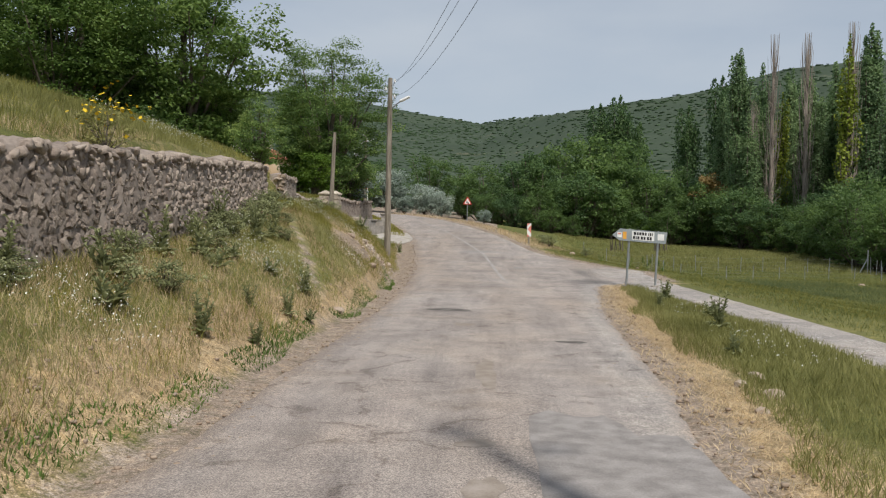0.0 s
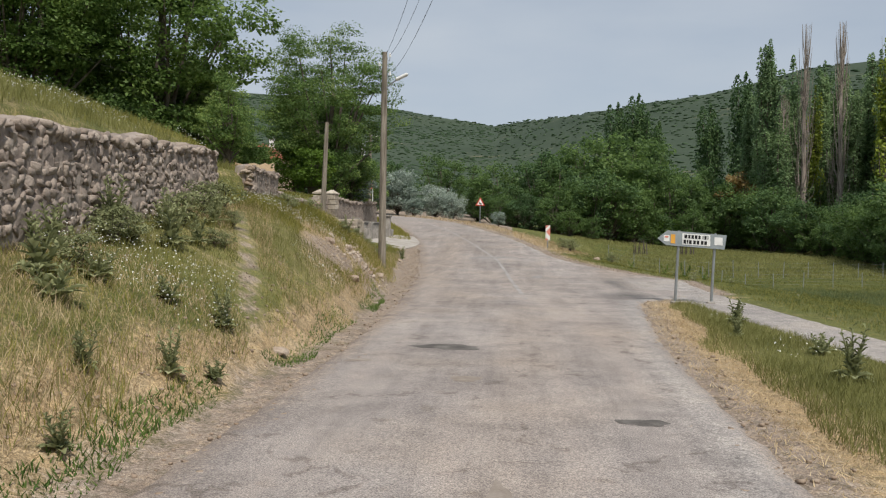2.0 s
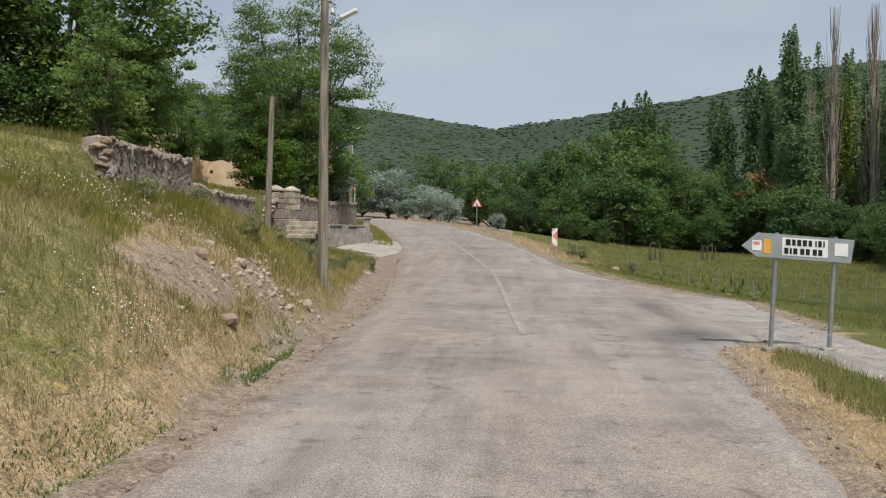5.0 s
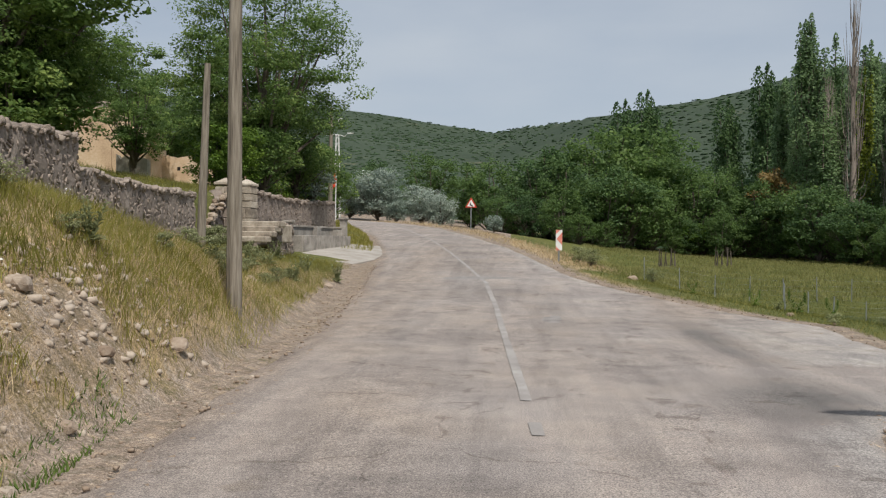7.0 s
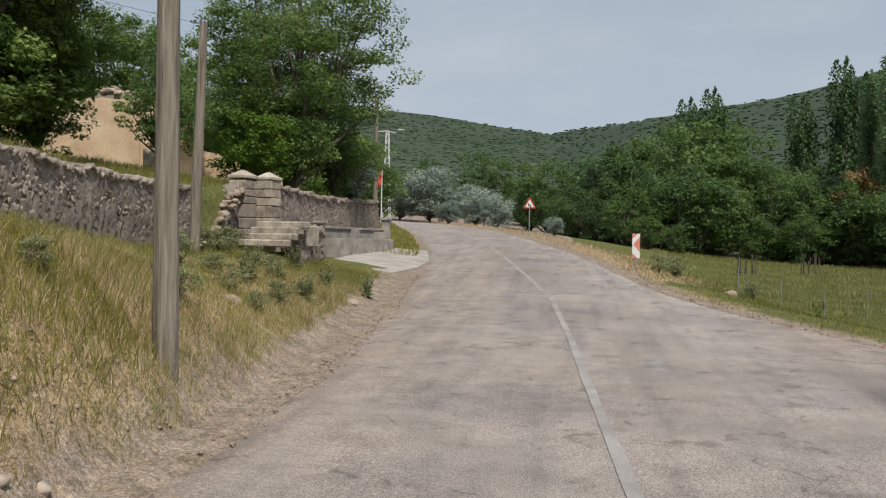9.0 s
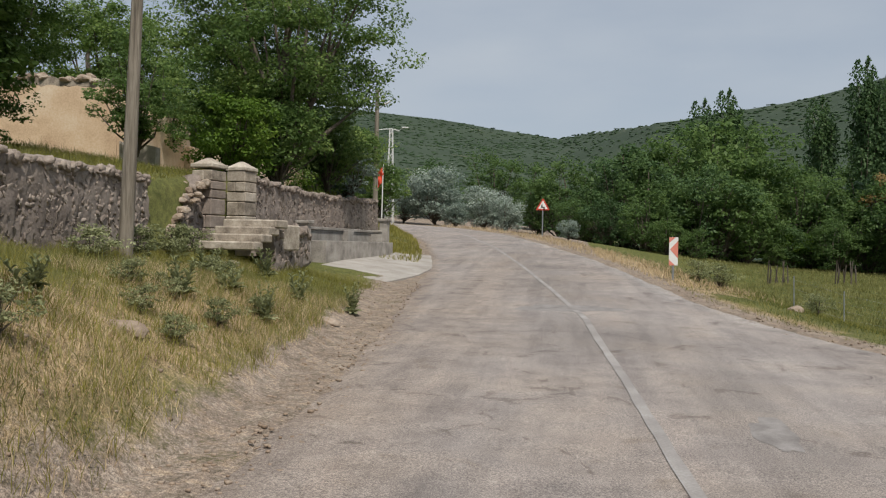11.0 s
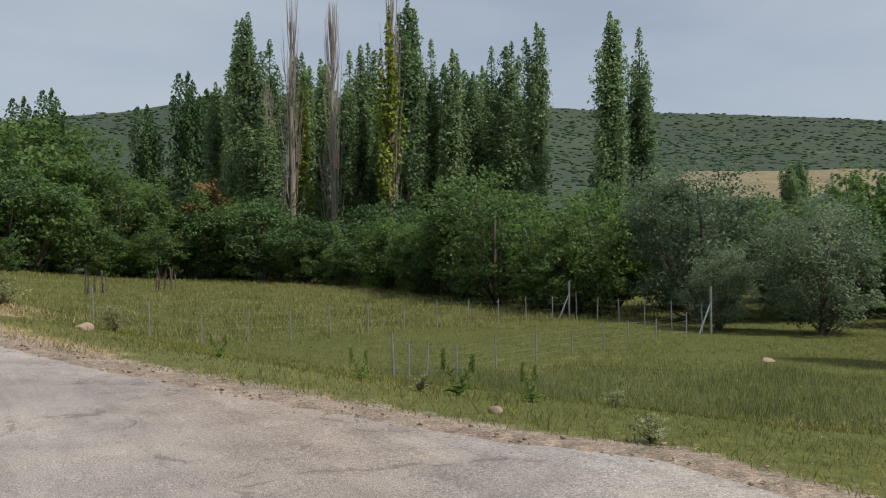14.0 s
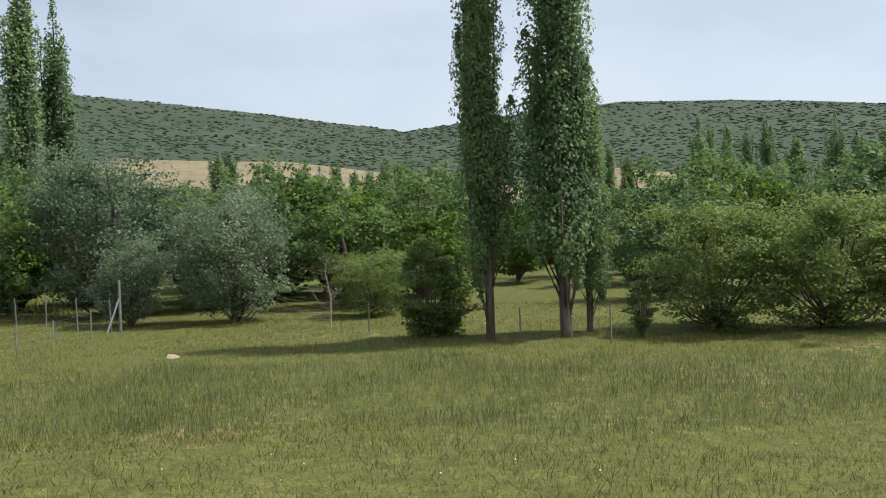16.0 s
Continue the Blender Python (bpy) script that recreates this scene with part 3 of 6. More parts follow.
patch(-0.9, 16.95, 0.44, 0.30, M_TAR, "dark sunken pothole patch in the road", 1)
patch(0.98, 5.2, 0.62, 2.6, M_PATCH, "darker newer asphalt repair on the road", 2)
patch(-0.08, 9.6, 0.12, 0.9, M_RUSTSTAIN, "brown dirt stain along the road", 3)
patch(-0.12, 6.4, 0.16, 0.12, M_RUSTSTAIN, "brown dirt stain on the road", 4)
patch(1.13, 12.5, 0.2, 0.14, M_TAR, "small dark hollow worn in the road", 5)
patch(-0.05, 5.2, 0.14, 0.3, M_RUSTSTAIN, "brown dirt stain on the road", 8)
patch(-1.9, 15.6, 0.16, 0.12, M_RUSTSTAIN, "rusty brown leaf litter on the road edge", 9)
patch(-0.5, 14.4, 0.2, 0.16, M_RUSTSTAIN, "brown dirt stain on the road", 10)
patch(-0.9, 45.5, 1.2, 0.5, M_PATCH, "dark worn patch in the road", 6)
patch(0.95, 35.6, 0.18, 0.7, M_PATCH, "dark worn patch in the road", 7)

# ---- hills ----
SKY_B = [-180, -60, -25, -15, -7, -1.3, 5, 13, 19, 24, 33, 41.6, 47.2, 56.4, 62, 68, 75, 82.4, 89.5, 98, 115, 180]
SKY_E = [6, 8, 9.2, 9.1, 8.3, 7.45, 8.5, 9.55, 11.0, 11.2, 10.9, 10.3, 9.7, 8.95, 8.25, 7.35, 8.1, 8.6, 8.2, 7.2, 6, 6]
SKY_D = [700, 800, 1000, 1000, 1000, 900, 620, 600, 600, 600, 620, 700, 800, 850, 900, 950, 1000, 1000, 1000, 1000, 900, 700]
NEAR_B = [-180, 20, 30, 40, 50, 60, 68, 75, 82, 90, 100, 180]
NEAR_E = [0, 0, 3, 6.2, 6.1, 5.7, 4.6, 3.8, 4.7, 3.6, 2.5, 0]
hb = np.radians(np.concatenate([np.arange(-180, -30, 4.0), np.arange(-30, 110, 0.5), np.arange(110, 180.1, 4.0)]))
hr = np.concatenate([np.linspace(92, 420, 60), np.linspace(430, 1250, 70), [1500, 2200]])


def hill(r, b):
    deg = np.degrees(b)
    E, D, N = np.interp(deg, SKY_B, SKY_E), np.interp(deg, SKY_B, SKY_D), np.interp(deg, NEAR_B, NEAR_E)
    x, y = r * np.sin(b), 30 + r * np.cos(b)
    big = D * np.tan(np.radians(E)) * np.clip((r - 120) / (D - 120), 0, 1) ** 1.35
    big = big * (1 + 0.05 * lumps(x, y, 0.011, 71) * smooth((D - r) / 150)) - np.maximum(r - D, 0) * 0.12
    low = 330 * np.tan(np.radians(N)) * np.clip((r - 110) / 220, 0, 1) ** 1.2 - np.maximum(r - 330, 0) * 0.02
    base = ground(np.clip(x, -40, 128), np.clip(y, -28, 128))
    return np.maximum(big, low) + base * smooth((500 - r) / 400) - 0.6 + 1.2 * lumps(x, y, 0.02, 72) * smooth((r - 150) / 100)


HR, HB = np.meshgrid(hr, hb)
HX, HY = HR * np.sin(HB), 30 + HR * np.cos(HB)
nr = len(hr)
i0 = (np.arange(len(hb) - 1)[:, None] * nr + np.arange(nr - 1)).ravel()
hills = new("hill_ground", fast_mesh("hill_ground", np.stack([HX.ravel(), HY.ravel(), hill(HR, HB).ravel()], 1), np.stack([i0, i0 + nr, i0 + nr + 1, i0 + 1], 1), M_HILL, True))
tagged(hills, "scrub-covered hills with dry tan meadows", "ground", kind="structure")


def dryness(r, b):
    deg = np.degrees(b)
    wave = 12 * np.sin(deg * 0.55) + 8 * np.sin(deg * 1.3 + 1)
    band = smooth((r - 225 - wave) / 25) * smooth((345 - r) / 12) * smooth((deg - 47) / 5) * smooth((91 - deg) / 4)
    band = band * (1.0 - 0.85 * np.exp(-((deg - 71) / 2.6) ** 2))
    pale = 0.6 * np.exp(-((deg - 7.5) / 2.2) ** 2 - ((r - 390) / 14) ** 2)
    return 1.15 * np.maximum(band, pale) + 0.32 * lumps(r * np.sin(b), r * np.cos(b), 0.05, 73)


attr(hills.data, "dry", dryness(HR, HB).ravel())

rng = np.random.RandomState(7)
ICO = bmesh.new()
bmesh.ops.create_icosphere(ICO, subdivisions=1, radius=1)
ICO_V = np.array([v.co[:] for v in ICO.verts])
ICO_F = np.array([[v.index for v in f.verts] for f in ICO.faces])
ICO.free()


def clumps_mesh(name, x, y, z, radius, mat, rg, flat=0.7):
    n, k = len(x), len(ICO_V)
    jit = 1 + rg.uniform(-0.35, 0.35, (n, k, 1))
    V = ICO_V[None] * jit * radius[:, None, None] * np.array([1, 1, flat])
    V = V + np.stack([x, y, z], 1)[:, None]
    F = ICO_F[None] + (np.arange(n) * k)[:, None, None]
    return fast_mesh(name, V.reshape(-1, 3), F.reshape(-1, 3), mat)


b_s = np.radians(rng.uniform(-26, 106, 30000))
r_s = 115 + 880 * rng.uniform(0, 1, 30000) ** 1.1
keep = (dryness(r_s, b_s) < 0.45) & (r_s < np.interp(np.degrees(b_s), SKY_B, SKY_D))
keep &= rng.uniform(0, 1, len(b_s)) < 0.75 + 0.4 * lumps(r_s * np.sin(b_s), r_s * np.cos(b_s), 0.02, 74)
b_s, r_s = b_s[keep], r_s[keep]
scrub = new("hillside_scrub", clumps_mesh("hillside_scrub", r_s * np.sin(b_s), 30 + r_s * np.cos(b_s), hill(r_s, b_s) + 0.1,
            rng.uniform(0.5, 1.5, len(r_s)) * (0.7 + r_s / 700), M_SCRUB, rng, 0.28))
tagged(scrub, "dense dark green scrub and small trees on hillsides", "scrub", kind="stuff")


# ---- stone walls ----
def rubble(name, pts, label, parts_y, thick=0.5, cell=(0.20, 0.14), seed=1, ragged=0.08, proud=1.0):
    """A mortared rubble wall along pts (x, y, foot z, top z): a core with rough faces, stones proud of it."""
    rg = np.random.RandomState(seed)
    P = np.array(pts, float)
    s = np.concatenate([[0], np.cumsum(np.hypot(*np.diff(P[:, :2], axis=0).T))])
    total = s[-1]
    at = lambda q, k: np.interp(q, s, P[:, k])  # noqa: E731
    n, rows = max(4, int(total / 0.11)), 13
    q = np.linspace(0, total, n)
    tx, ty_ = np.gradient(at(q, 0)), np.gradient(at(q, 1))
    ln = np.hypot(tx, ty_)
    nx, ny = ty_ / ln, -tx / ln          # towards the road
    prof = []
    for k in range(rows):                # front face
        prof.append((0.0, k / (rows - 1)))
    prof += [(-thick * 0.5, 1.0), (-thick, 1.0), (-thick, 0.5), (-thick, 0.0)]
    V = []
    top_wob = ragged * (lumps(q * 2.1, q, 1.3, seed) + 0.5 * lumps(q * 5, q, 2.9, seed + 1))
    for off, h in prof:
        rough = rg.uniform(-0.04, 0.035, n) if off == 0 else 0
        zz = at(q, 2) - 0.3 + (at(q, 3) + top_wob - at(q, 2) + 0.3) * h + (0.04 if off == -thick * 0.5 else 0) + (rg.uniform(-0.015, 0.015, n) if h == 1 else 0)
        V.append(np.stack([at(q, 0) + nx * (off + rough + 0.10 * (1 - h) * (off == 0)), at(q, 1) + ny * (off + rough), zz], 1))
    m = len(prof)
    V = np.concatenate(V)
    F = []
    for k in range(m):
        j = (k + 1) % m
        for i in range(n - 1):
            F.append((k * n + i, k * n + i + 1, j * n + i + 1, j * n + i))
    core = new(name, fast_mesh(name, V, F, M_MORTAR))
    ends = bmesh.new()
    for i in (0, n - 1):
        ends.faces.new([ends.verts.new(V[k * n + i]) for k in range(m)])
    part("wall_end", ends, M_MORTAR, core)
    tagged(core, label, "stone wall", kind="structure")
    shapes = []
    for k in range(9):
        bm = bmesh.new()
        bmesh.ops.create_cube(bm, size=1.0)
        for v in bm.verts:
            v.co = Vector((v.co.x * rg.uniform(0.6, 1.15), v.co.y * rg.uniform(0.6, 1.0), v.co.z * rg.uniform(0.6, 1.15)))
        bmesh.ops.bevel(bm, geom=bm.edges[:], offset=0.13, segments=1, affect="EDGES")
        for v in bm.verts:
            v.co += Vector(rg.uniform(-0.085, 0.085, 3))
        bmesh.ops.triangulate(bm, faces=bm.faces[:])
        shapes.append(to_mesh("stone", bm, M_STONE))
    singles, JV, JF, nj = 0, [], [], 0
    cw, ch = cell
    for row in range(40):
        u = rg.uniform(0, cw)
        while u < total:
            w, h = cw * rg.uniform(0.45, 1.7), ch * rg.uniform(0.5, 1.6)
            foot, top = at(u, 2) - 0.1, at(u, 3) + np.interp(u, q, top_wob)
            z = foot + (row + 0.5) * ch + rg.uniform(-0.04, 0.04)
            last = z + ch > top - 0.02
            if z < top - 0.01:
                hh = (z - foot) / max(0.1, top - foot)
                ang = math.atan2(np.interp(u, q, ty_), np.interp(u, q, tx))
                pos = (at(u, 0) + np.interp(u, q, nx) * (-0.015 + 0.09 * (1 - hh)), at(u, 1) - np.interp(u, q, ny) * 0.015, min(z, top - 0.03))
                deep = proud * rg.uniform(0.02, 0.13) if not last else rg.uniform(0.14, 0.30)
                M = Matrix.Translation(pos) @ Matrix.Rotation(ang, 4, "Z") @ Euler((rg.uniform(-0.35, 0.35), rg.uniform(-0.7, 0.7), rg.uniform(-0.3, 0.3))).to_matrix().to_4x4() @ Matrix.Diagonal((w, deep, h, 1))
                me = shapes[rg.randint(9)]
                if parts_y[0] < pos[1] < parts_y[1] and singles < 300:
                    st = new("stone", me)
                    st.parent = core
                    st.matrix_basis = M
                    singles += 1
                else:
                    co = np.array([(M @ v.co)[:] for v in me.vertices])
                    JV.append(co)
                    JF.append(np.array([p.vertices[:] for p in me.polygons]) + nj)
                    nj += len(co)
            u += w * 0.93
    if JV:
        rest = new("stonework", fast_mesh("stonework", np.concatenate(JV), np.concatenate(JF), M_STONE))
        rest.parent = core
        tagged(rest, kind="stuff")
    return core


# ---- trees ----
def tree_meshes(kind, h, r, leaf, n_clumps, per, mat, seed, bark=M_BARK, trunk_h=0.25, squash=1.0, spread=0.33):
    """Trunk with limbs, and a crown of leaf clumps with an uneven outline. Returns the two meshes."""
    rg = np.random.RandomState(seed)
    cz = h * (trunk_h + (1 - trunk_h) * 0.5)
    half = h * (1 - trunk_h) * 0.5
    C = []
    while len(C) < n_clumps:
        p = rg.normal(0, 1, 3)
        p /= np.linalg.norm(p)
        rad = rg.uniform(0.2, 1.0) ** 0.5
        bump = 1 + 0.2 * math.sin(3 * math.atan2(p[1], p[0]) + seed) * (1 - abs(p[2])) + 0.14 * math.sin(5 * p[2] + seed * 2)
        p = p * rad * bump
        wide = 1.0 if p[2] > -0.2 else 0.85
        C.append((p[0] * r * wide, p[1] * r * wide, cz + p[2] * half * 0.95))
    C = np.array(C)
    cr = r * spread * rg.uniform(0.6, 1.25, n_clumps)
    d = rg.normal(0, 1, (n_clumps, per, 3))
    d /= np.linalg.norm(d, axis=2, keepdims=True)
    d[:, :, 2] = np.where(d[:, :, 2] < -0.3, d[:, :, 2] * 0.5, d[:, :, 2])
    rr_ = rg.uniform(0.3, 1.0, (n_clumps, per, 1)) ** 0.6
    pos = C[:, None] + d * rr_ * cr[:, None, None] * np.array([1, 1, 0.75 * squash])
    nrm = d * 0.6 + np.array([0, 0, 0.9])
    pos, nrm = pos.reshape(-1, 3), nrm.reshape(-1, 3)
    pos[:, 2] = np.maximum(pos[:, 2], 0.05)
    crown = leaves_mesh(kind + "_crown", pos, nrm, leaf, mat, rg)
    limbs = [([(0, 0, -0.3), (rg.normal(0, 0.03) * h, rg.normal(0, 0.03) * h, h * trunk_h), (rg.normal(0, 0.04) * h, rg.normal(0, 0.04) * h, h * 0.6), (0, 0, h * 0.9)], [0.032 * h, 0.024 * h, 0.012 * h, 0.003 * h])]
    for k in rg.choice(n_clumps, min(n_clumps, 26), replace=False):
        c = C[k]
        z0 = h * trunk_h * rg.uniform(0.7, 1.6)
        a, b = np.array([0, 0, z0]), c
        mid_ = a * 0.5 + b * 0.5 + rg.normal(0, 0.05 * r, 3)
        limbs.append(([tuple(a), tuple(mid_), tuple(b)], [0.012 * h, 0.007 * h, 0.002 * h]))
    return tubes_mesh(kind + "_trunk", limbs, bark, 5), crown


def poplar_meshes(h, r, leaf, n, mat, seed, bare=0.08, gaps=0.0, limb_parts=False):
    """A fastigiate poplar: upright plumes of leaves with pointed tips round one trunk."""
    rg = np.random.RandomState(seed)
    count = int(34 * (1 - gaps))
    base = h * (bare + (0.68 - bare) * rg.uniform(0, 1, count))
    length = h * rg.uniform(0.16, 0.40, count)
    base[:3], length[:3] = (h * 0.55, h * 0.4, h * 0.2), (h * 0.45, h * 0.42, h * 0.45)
    base[3:9] = h * rg.uniform(0.52, 0.7, 6)
    length[3:9] = h * rg.uniform(0.2, 0.27, 6)
    tip = np.minimum(base + length, h * 0.97)
    tip[0] = h
    ang = rg.uniform(0, 6.28, count)
    out = r * rg.uniform(0.2, 0.85, count) * np.clip(1.45 - tip / h, 0.2, 1.0) ** 0.5
    out[:3] *= (0.05, 0.5, 0.6)
    wide = r * rg.uniform(0.32, 0.55, count)
    share = length * wide
    share = np.maximum(20, (n * share / share.sum())).astype(int)
    C, N, limbs = [], [], []
    for k in range(count):
        m = share[k]
        u = rg.uniform(0, 1, m)
        prof = wide[k] * np.minimum(1, u * 3.5) ** 0.6 * (1 - u) ** 0.42 * 1.15 * (1 + 0.25 * np.sin(u * 19 + k))
        t = rg.uniform(0, 6.28, m)
        q = prof * rg.uniform(0.05, 1.0, m) ** 0.55
        cx, cy = out[k] * math.cos(ang[k]) * (0.7 + 0.3 * u), out[k] * math.sin(ang[k]) * (0.7 + 0.3 * u)
        C.append(np.stack([cx + q * np.cos(t), cy + q * np.sin(t), base[k] + (tip[k] - base[k]) * u], 1))
        N.append(np.stack([np.cos(t), np.sin(t), np.full(m, 0.5)], 1))
        z0 = max(0.1, base[k] - 0.08 * h)
        limbs.append(([(0, 0, z0), (out[k] * 0.75 * math.cos(ang[k]), out[k] * 0.75 * math.sin(ang[k]), base[k] + 0.1 * length[k]), (out[k] * math.cos(ang[k]), out[k] * math.sin(ang[k]), tip[k] * 0.97)], [0.004 * h, 0.003 * h, 0.0006 * h]))
    crown = leaves_mesh("poplar_crown", np.concatenate(C), np.concatenate(N), leaf, mat, rg, 0.75)
    trunk = [([(0, 0, -0.3), (0.05, 0, h * 0.3), (-0.04, 0.03, h * 0.6), (0, 0, h * 0.97)], [0.013 * h, 0.010 * h, 0.006 * h, 0.001 * h])]
    if limb_parts:
        return tubes_mesh("poplar_trunk", trunk, M_BARK, 7), crown, [tubes_mesh("limb", [b], M_BARK, 5) for b in limbs]
    return tubes_mesh("poplar_trunk", trunk + limbs, M_BARK, 4), crown


def dead_poplar_mesh(h, r, seed, n=85):
    rg = np.random.RandomState(seed)
    limbs = [([(0, 0, -0.3), (0.1, 0, h * 0.35), (0.0, 0.1, h * 0.7), (0.05, 0, h)], [0.015 * h, 0.011 * h, 0.006 * h, 0.001 * h])]
    for k in range(n):
        z = h * rg.uniform(0.08, 0.85)
        a = rg.uniform(0, 6.28)
        o, ln = r * rg.uniform(0.3, 1.0) * (1.1 - z / h) ** 0.7, h * rg.uniform(0.12, 0.32)
        p0, p1, p2 = (0, 0, z), (o * 0.7 * math.cos(a), o * 0.7 * math.sin(a), z + ln * 0.35), (o * math.cos(a), o * math.sin(a), min(h * 1.0, z + ln))
        limbs.append(([p0, p1, p2], [0.0019 * h, 0.0014 * h, 0.0005 * h]))
    return tubes_mesh("dead_trunk", limbs[:1], M_DEADWOOD, 6), tubes_mesh("bare_branches", limbs[1:], M_DEADWOOD, 4)


def tree(name, meshes, label, category="tree", group=""):
    root = thing(name, label, category, group=group)
    part("trunk", meshes[0], None, root)
    part("crown", meshes[1], None, root)
    for limb in (meshes[2] if len(meshes) > 2 else ()):
        part("limb", limb, None, root)
    return root


def put(proto, x, y, scale=1.0, turn=0.0, sz=None, z=None, label="", sink=0.0):
    """A copy of a thing standing on the ground."""
    ob = copy_thing(proto, pose(x, y, (gz(x, y) if z is None else z) - sink, 0, 0, turn))
    ob.scale = (scale, scale, sz or scale)
    return tagged(ob, label=label) if label else ob


def first(proto, x, y, scale=1.0, turn=0.0, sz=None, z=None):
    proto.matrix_basis = pose(x, y, gz(x, y) if z is None else z, 0, 0, turn)
    proto.scale = (scale, scale, sz or scale)
    return proto


rng = np.random.RandomState(11)

# walnut trees above the first wall
walnut = tree("walnut_tree", tree_meshes("walnut", 12.5, 4.6, 0.21, 330, 130, L_WALNUT, 3, trunk_h=0.05, spread=0.21), "large dense dark green walnut tree above the wall", group="walnut trees")
first(walnut, -17.3, 45.0, 1.08, 20, z=3.0)
for x, y, s, a in ((-24.5, 46.0, 1.0, 130), (-21.0, 40.5, 0.85, 250), (-32.0, 43.0, 1.0, 70), (-27.5, 37.0, 0.9, 310), (-33, 33, 0.95, 200), (-31.0, 79.0, 1.0, 160), (-15.9, 47.0, 0.48, 90)):
    put(walnut, x, y, s, a)
locust = tree("locust_tree", tree_meshes("locust", 10.4, 4.1, 0.135, 280, 190, L_LOCUST, 8, trunk_h=0.12, squash=0.8, spread=0.22), "tall locust tree with feathery green crown", group="village trees")
first(locust, -11.4, 57.5, 1.02, 0, z=3.3)
put(locust, -13.5, 63, 0.85, 120)
put(locust, -26, 80, 0.8, 200)
lime = tree("lime_bush", tree_meshes("lime_bush", 3.6, 1.6, 0.14, 90, 80, L_LIME, 9, trunk_h=0.08), "bright yellow-green bush behind the wall", "bush", "village bushes")
first(lime, -11.6, 53.6, 0.85, 0)
put(lime, -13.4, 57, 0.9, 90)
put(lime, -14, 70, 1.0, 190)
darkbush = tree("dark_bush", tree_meshes("dark_bush", 3.4, 1.5, 0.14, 90, 80, L_LOCUST, 10, trunk_h=0.08), "dark green leafy bush by the wall", "bush", "village bushes")
first(darkbush, -10.6, 60.5, 1.0, 0)
put(darkbush, -10.8, 65, 1.1, 90)
put(darkbush, -10.8, 55.5, 1.0, 45)
put(darkbush, -12.5, 77, 1.2, 45)
put(darkbush, -14.5, 82, 1.3, 145)
put(darkbush, -23.2, 81, 1.4, 15)
put(darkbush, -25.0, 82.5, 1.4, 75)
put(darkbush, -15.6, 44.0, 1.2, 145)
put(darkbush, -17.8, 42.0, 1.2, 60)
put(darkbush, -13.2, 58, 1.2, 20)
white = tree("flowering_bush", tree_meshes("flowering_bush", 2.6, 1.2, 0.16, 40, 60, L_SILVER, 12, trunk_h=0.08), "bush with white blossom by the wall", "bush", "village bushes")
first(white, -10.4, 63.0, 1.0, 0)
small = tree("small_tree", tree_meshes("small_tree", 5.6, 2.0, 0.14, 120, 80, L_LOCUST, 14, trunk_h=0.15, spread=0.22), "open-crowned small tree beside the ruin", group="village trees")
first(small, -19.8, 62.5, 1.0, 0)
put(small, -23.5, 72, 1.2, 60)
put(small, -8.9, 31.3, 0.55, 10, label="grey-green shrub behind the gap in the wall")

# silver oleasters at the bend
silver = tree("oleaster_bush", tree_meshes("oleaster", 4.6, 2.4, 0.18, 110, 90, L_SILVER, 15, trunk_h=0.05), "silver-grey oleaster bush at the bend", "bush", "silver bushes")
first(silver, -12.9, 101, 1.15, 0)
for x, y, s, a in ((-15.8, 102, 0.8, 60), (-8.6, 101, 0.85, 140), (-6.6, 100, 0.7, 200), (-10.8, 99, 0.5, 20), (-17.8, 101, 0.6, 20), (-1.2, 84, 0.3, 50)):
    put(silver, x, y, s, a)

# thicket belt: meadow back edge round to the bend
belt = [tree("thicket_tree", tree_meshes("thicket", 9.0, 3.9, 0.33, 95, 64, (L_BELT, L_BELT, L_SHADE)[k], 20 + k, trunk_h=0.0, spread=0.27), "dense dark green thicket tree", group="thicket trees") for k in range(3)]
first(belt[0], 8.0, 112, 1.38, 0)
first(belt[1], 15, 110, 1.35, 50)
first(belt[2], 1.5, 112, 0.8, 50)
BELT = [(-4, 108, .55), (-1, 100, .45), (2, 99, .5), (4.5, 95, .55), (7, 97, .7), (10, 103, .85), (13, 104, .8), (18, 106, .95), (21, 107, .9), (24, 110, 1.0), (20, 100, .5),
        (5, 118, 1.0), (12, 122, 1.1), (20, 120, 1.15), (28, 118, 1.1), (-5, 120, .8), (-10, 122, .9), (-16, 118, .8), (30, 108, 1.0), (27, 101, .55), (29, 95, .6), (28, 90, .55),
        (33, 100, .8), (36, 94, .8), (30, 85, .5), (29, 79, .55), (33, 86, .8), (38, 87, .85), (28, 74, .45), (31, 70, .6), (35, 76, .7), (41, 80, .8), (46, 82, .8), (30, 64, .55), (36, 67, .7),
        (42, 70, .7), (48, 74, .75), (54, 70, .75), (47, 62, .6), (40, 58, .6), (60, 64, .8), (66, 56, .8), (56, 52, .6), (70, 46, .8), (62, 40, .7), (50, 46, .6), (74, 36, .8), (52, 36, .5), (62, 28, .6),
        (44, 26, .55), (36, 24, .5), (80, 60, .9), (88, 50, .9), (84, 74, .9), (74, 78, .9), (64, 86, .9)]
BELT += [(3.5, 108, 1.1), (5.5, 104, .9), (11.5, 107, 1.3), (18, 112, 1.25), (22, 113, 1.15), (-2, 106, .75), (0.5, 103, .7)]
EDGE_X, EDGE_Y = [6.5, 12, 20, 26, 28.5, 29, 28, 26.5, 25.5], [93, 100, 102.5, 99, 90, 80, 70, 62, 57]
